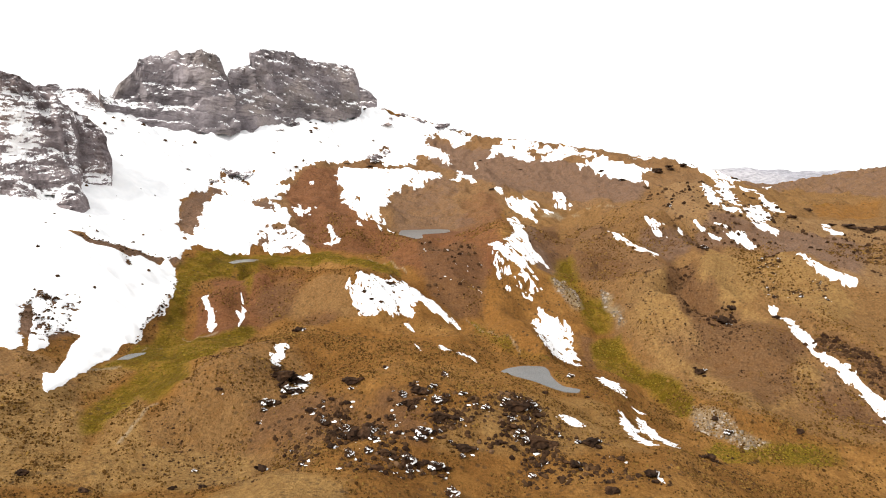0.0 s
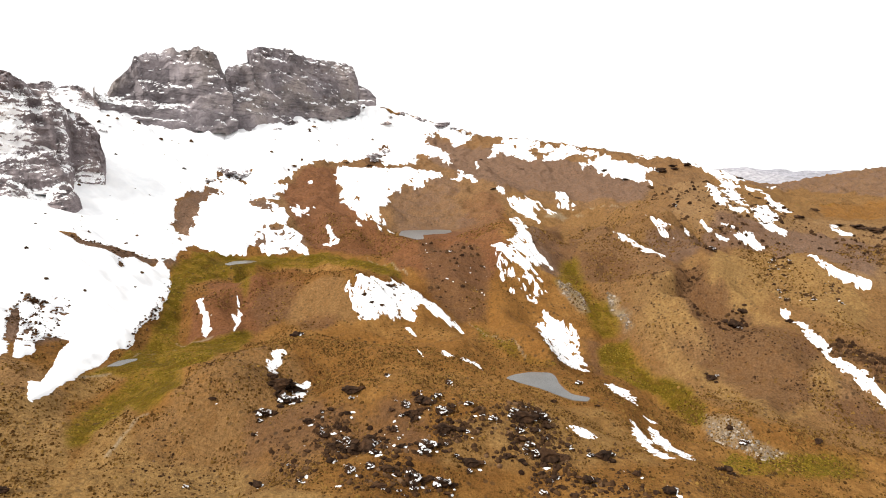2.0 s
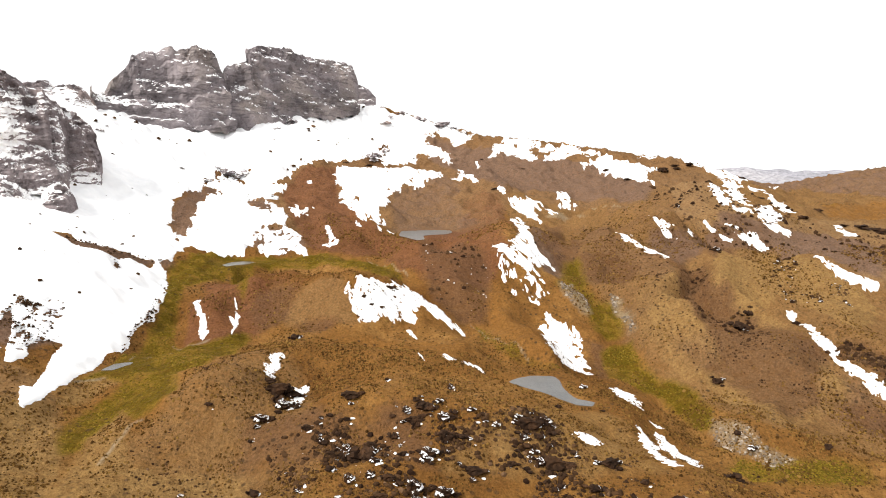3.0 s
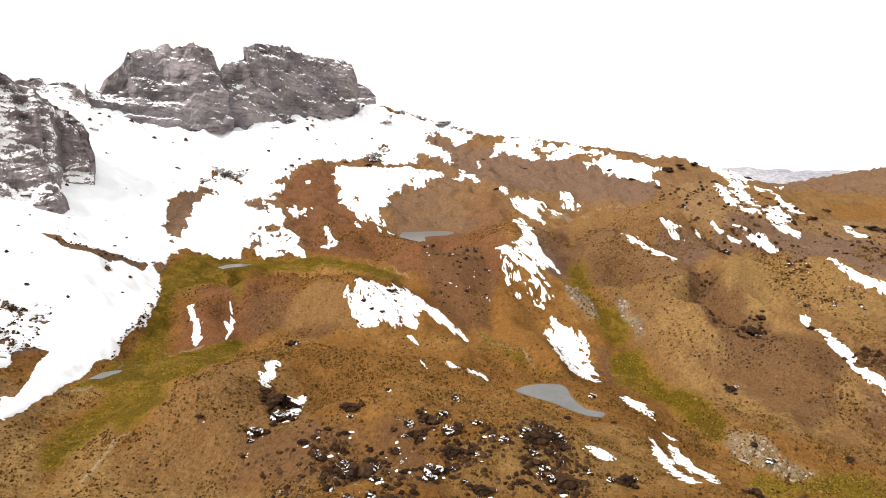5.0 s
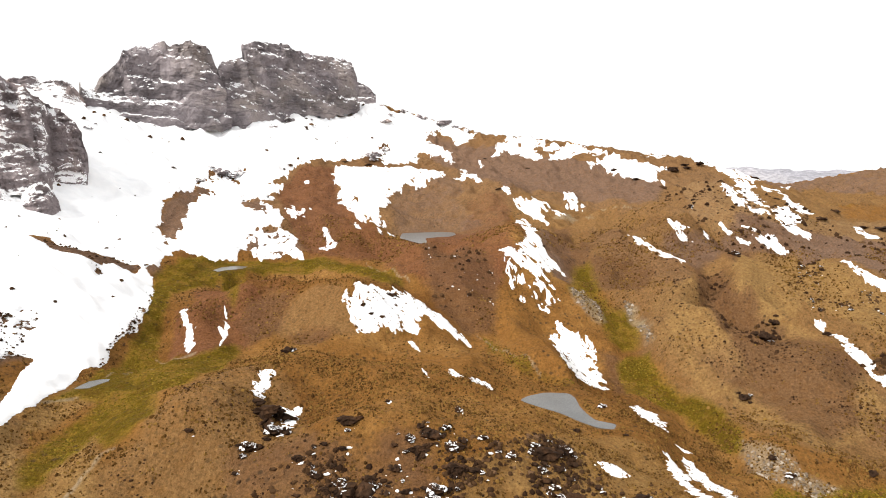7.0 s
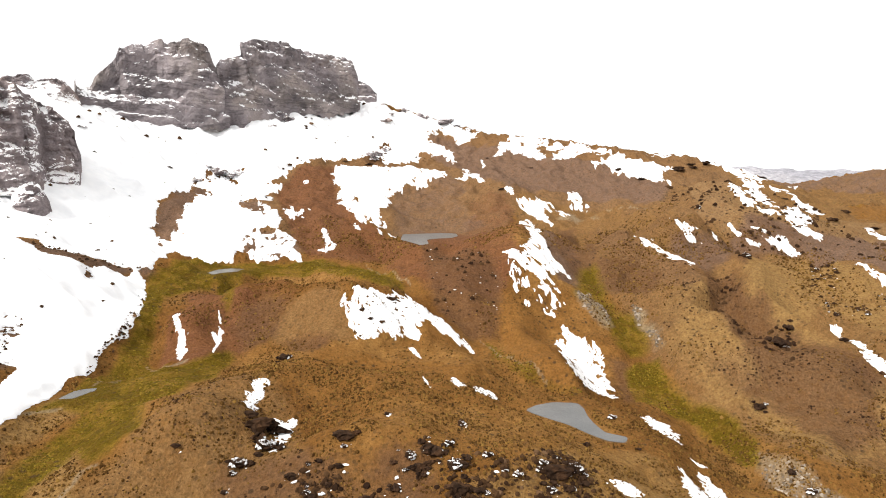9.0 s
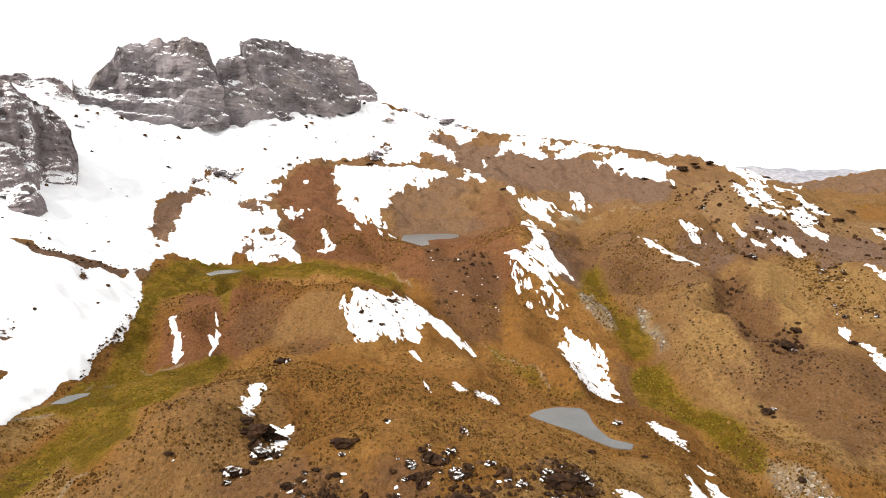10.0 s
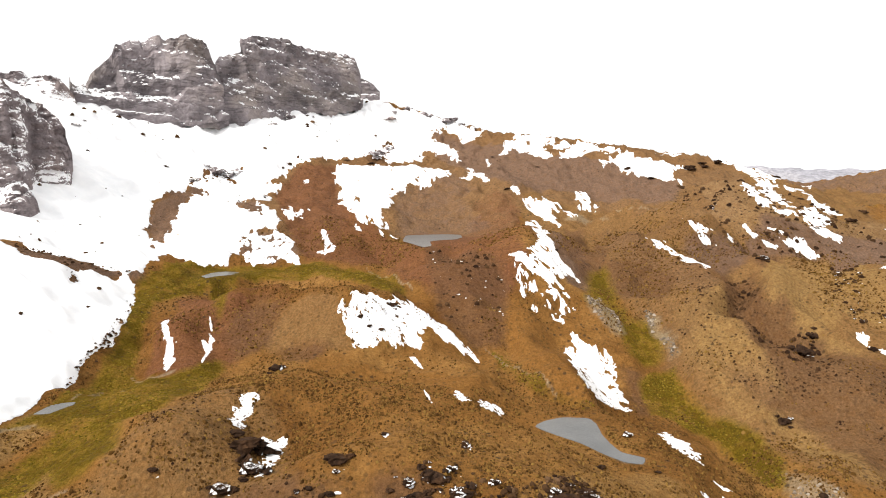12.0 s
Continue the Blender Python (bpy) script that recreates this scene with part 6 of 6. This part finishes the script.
# bunch grass over the brown slopes, in drifts
p = np.stack([rng.uniform(-190, 330, 120000), rng.uniform(125, 480, 120000)], -1)
p = p[(np.abs(p[:, 0]) < 0.74 * p[:, 1] + 12)]
p = free_of(SNOWY + [TARN, UPPER_TARN, POOL, MEADOW_POOL, TAN_FLAT, GRASS_WEST, ORANGE_SPUR, ORANGE_KNOLL], p, -1.0)
p = p[(fractal(p[:, 0], p[:, 1], 26, 3, 77) + 0.25 + 0.35 * rng.randn(len(p)) * 0.8) > 0.35]
near = np.stack([rng.uniform(-150, 190, 60000), rng.uniform(130, 270, 60000)], -1)
near = free_of(SNOWY + [TARN, POOL, TAN_FLAT, GRASS_WEST], near[np.abs(near[:, 0]) < 0.74 * near[:, 1] + 12], -1.0)
p = np.concatenate([p, near[fractal(near[:, 0], near[:, 1], 9, 3, 78) + 0.15 * rng.randn(len(near)) > 0.30]])
far = np.hypot(p[:, 0], p[:, 1])
strew("bunch_grass", p, np.clip(0.22 + 0.2 * rng.rand(len(p)) + 0.0011 * far, 0.3, 1.2) * rng.uniform(0.55, 1.2, len(p)) * np.where(rng.rand(len(p)) < 0.1, 1.7, 1.0), TUFT, "brown tufts of dry bunch grass on the slopes", "grass", 5, 0.75, 1)
# cushions of grass in the meadows
p = np.concatenate([scatter(GRASS_WEST, 7000, 51), scatter(GRASS_EAST, 2600, 52), scatter(GRASS_LOW, 1800, 53), scatter(GRASS_GULLY, 900, 54), scatter(GRASS_FOOT, 700, 55)])
p = p[fractal(p[:, 0], p[:, 1], 12, 3, 66) + 0.3 * rng.randn(len(p)) > 0.0]
strew("meadow_grass", p, 0.35 + 0.7 * rng.rand(len(p)) ** 2, MEADOW, "yellow-green cushions of meadow grass", "grass", 5, 0.4, 5)
# stones of the boulder field and of the scree; the same lumps stand in for slope scrub
near_stones = np.concatenate([scatter(BOULDER_FIELD, 4800, 21)] + [scatter(o, 380, 81) for o in (CLUSTER_A, CLUSTER_B, CLUSTER_C, CLUSTER_D, CLUSTER_E)])
near_stones = near_stones[fractal(near_stones[:, 0], near_stones[:, 1], 14, 3, 55) + 0.25 * rng.randn(len(near_stones)) > 0.05]
slope_stones_scrub = np.concatenate([scatter(NEAR_WEST, 2600, 61), scatter(NEAR_EAST, 1500, 62), scatter(TAN_LOWER, 1300, 63), scatter(UMBER_EAST, 1300, 64), scatter(TAN_HILL, 500, 65)])
slope_stones_scrub = slope_stones_scrub[fractal(slope_stones_scrub[:, 0], slope_stones_scrub[:, 1], 8, 3, 56) + 0.2 * rng.randn(len(slope_stones_scrub)) > 0.05]
p = np.concatenate([slope_stones_scrub, near_stones, scatter(DARK_SCREE, 900, 22), scatter(SCRUB_BACK, 1000, 26), scatter(SCRUB_EAST, 800, 27), scatter(DARK_ARC, 420, 28), scatter(DARK_ROCKS, 200, 29), scatter(ERRATICS_EAST, 250, 25)])
strew("loose_stones", p, (0.25 + np.where(np.arange(len(p)) < len(slope_stones_scrub), 0.9, 1.9) * rng.rand(len(p)) ** 4) * np.clip(p[:, 1] / 260, 0.9, 2.0), PEBBLE, "loose dark stones between the boulders and dark scrub clumps on the slopes", "stones", 6, 0.6, 2)
# pale stones of the stream beds
p = np.concatenate([scatter(STONES_GULLY, 700, 24), scatter(STONES_RILL, 420, 37), scatter(STONES_EAST, 500, 23)])
p = p[fractal(p[:, 0], p[:, 1], 6, 3, 57) + 0.2 * rng.randn(len(p)) > -0.05]
strew("pale_stones", p, (0.3 + 1.2 * rng.rand(len(p)) ** 3) * np.clip(p[:, 1] / 280, 0.9, 1.6), PALE_STONE, "pale grey stones in a dry stream bed", "stones", 6, 0.6, 7)
# stones that stick out of the snow
p = np.concatenate([scatter(FIELD_UPPER, 420, 31), scatter(FIELD_LOWER, 70, 32), scatter(BARE_CRAGGY, 160, 34)])
clump = fractal(p[:, 0], p[:, 1], 60, 2, 91)
p = p[clump + 0.3 * rng.randn(len(p)) > 0.0]
fine = np.concatenate([scatter(EDGE_STONES, 260, 38), scatter(BARE_STONY, 520, 33), scatter(BARE_STONY_SMALL, 70, 36), scatter(BARE_BAND, 160, 35)])
fine = fine[fractal(fine[:, 0], fine[:, 1], 5, 2, 92) + 0.2 * rng.randn(len(fine)) > -0.05]
p = np.concatenate([p, fine])
far = np.hypot(p[:, 0], p[:, 1]) * np.where(np.arange(len(p)) < len(p) - len(fine), 1.0, 0.65)
strew("snowfield_stones", p, (0.5 + 2.0 * rng.rand(len(p)) ** 3) * far / 400, PEBBLE, "dark stones sticking out of the snow", "stones", 6, 0.7, 3, 0.0, (0.8, 1.8), 0.75)
# scraps of old snow between the boulders
beside = np.array([(bx + 0.5 * size * math.cos(a), by + 0.42 * size * math.sin(a)) for bx, by, size in CREST_BOULDERS + KNOLL_BOULDERS for a in (-0.6, 0.5)] + [(bx + 1.1, by - 0.6) for bx, by in field[::6]])
p = np.concatenate([beside + 0.4 * rng.randn(*beside.shape), scatter(BOULDER_FIELD, 25, 41), scatter(ERRATICS_EAST, 30, 42), scatter(DARK_ROCKS, 35, 43)])
strew("snow_scraps", p, 0.2 + 1.2 * rng.rand(len(p)) ** 3.0, SNOW, "scraps of old snow between the boulders", "snow", 7, 0.35, 4, 0.12, (0.8, 2.4))

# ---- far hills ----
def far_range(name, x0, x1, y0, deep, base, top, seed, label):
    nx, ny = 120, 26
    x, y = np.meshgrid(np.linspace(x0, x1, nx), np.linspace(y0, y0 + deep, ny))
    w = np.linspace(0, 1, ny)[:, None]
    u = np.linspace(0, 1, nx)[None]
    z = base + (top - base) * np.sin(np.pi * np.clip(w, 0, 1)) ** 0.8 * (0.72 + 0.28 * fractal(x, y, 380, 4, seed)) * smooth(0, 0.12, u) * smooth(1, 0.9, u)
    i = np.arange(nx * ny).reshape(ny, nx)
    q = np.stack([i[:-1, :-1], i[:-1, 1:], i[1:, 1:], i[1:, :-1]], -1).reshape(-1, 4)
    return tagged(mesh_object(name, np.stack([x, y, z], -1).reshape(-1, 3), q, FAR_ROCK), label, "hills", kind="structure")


far_range("backdrop_range", 1350, 3600, 3300, 800, 70, 212, 6, "far hills with a little snow, haze put into their pale grey colour")
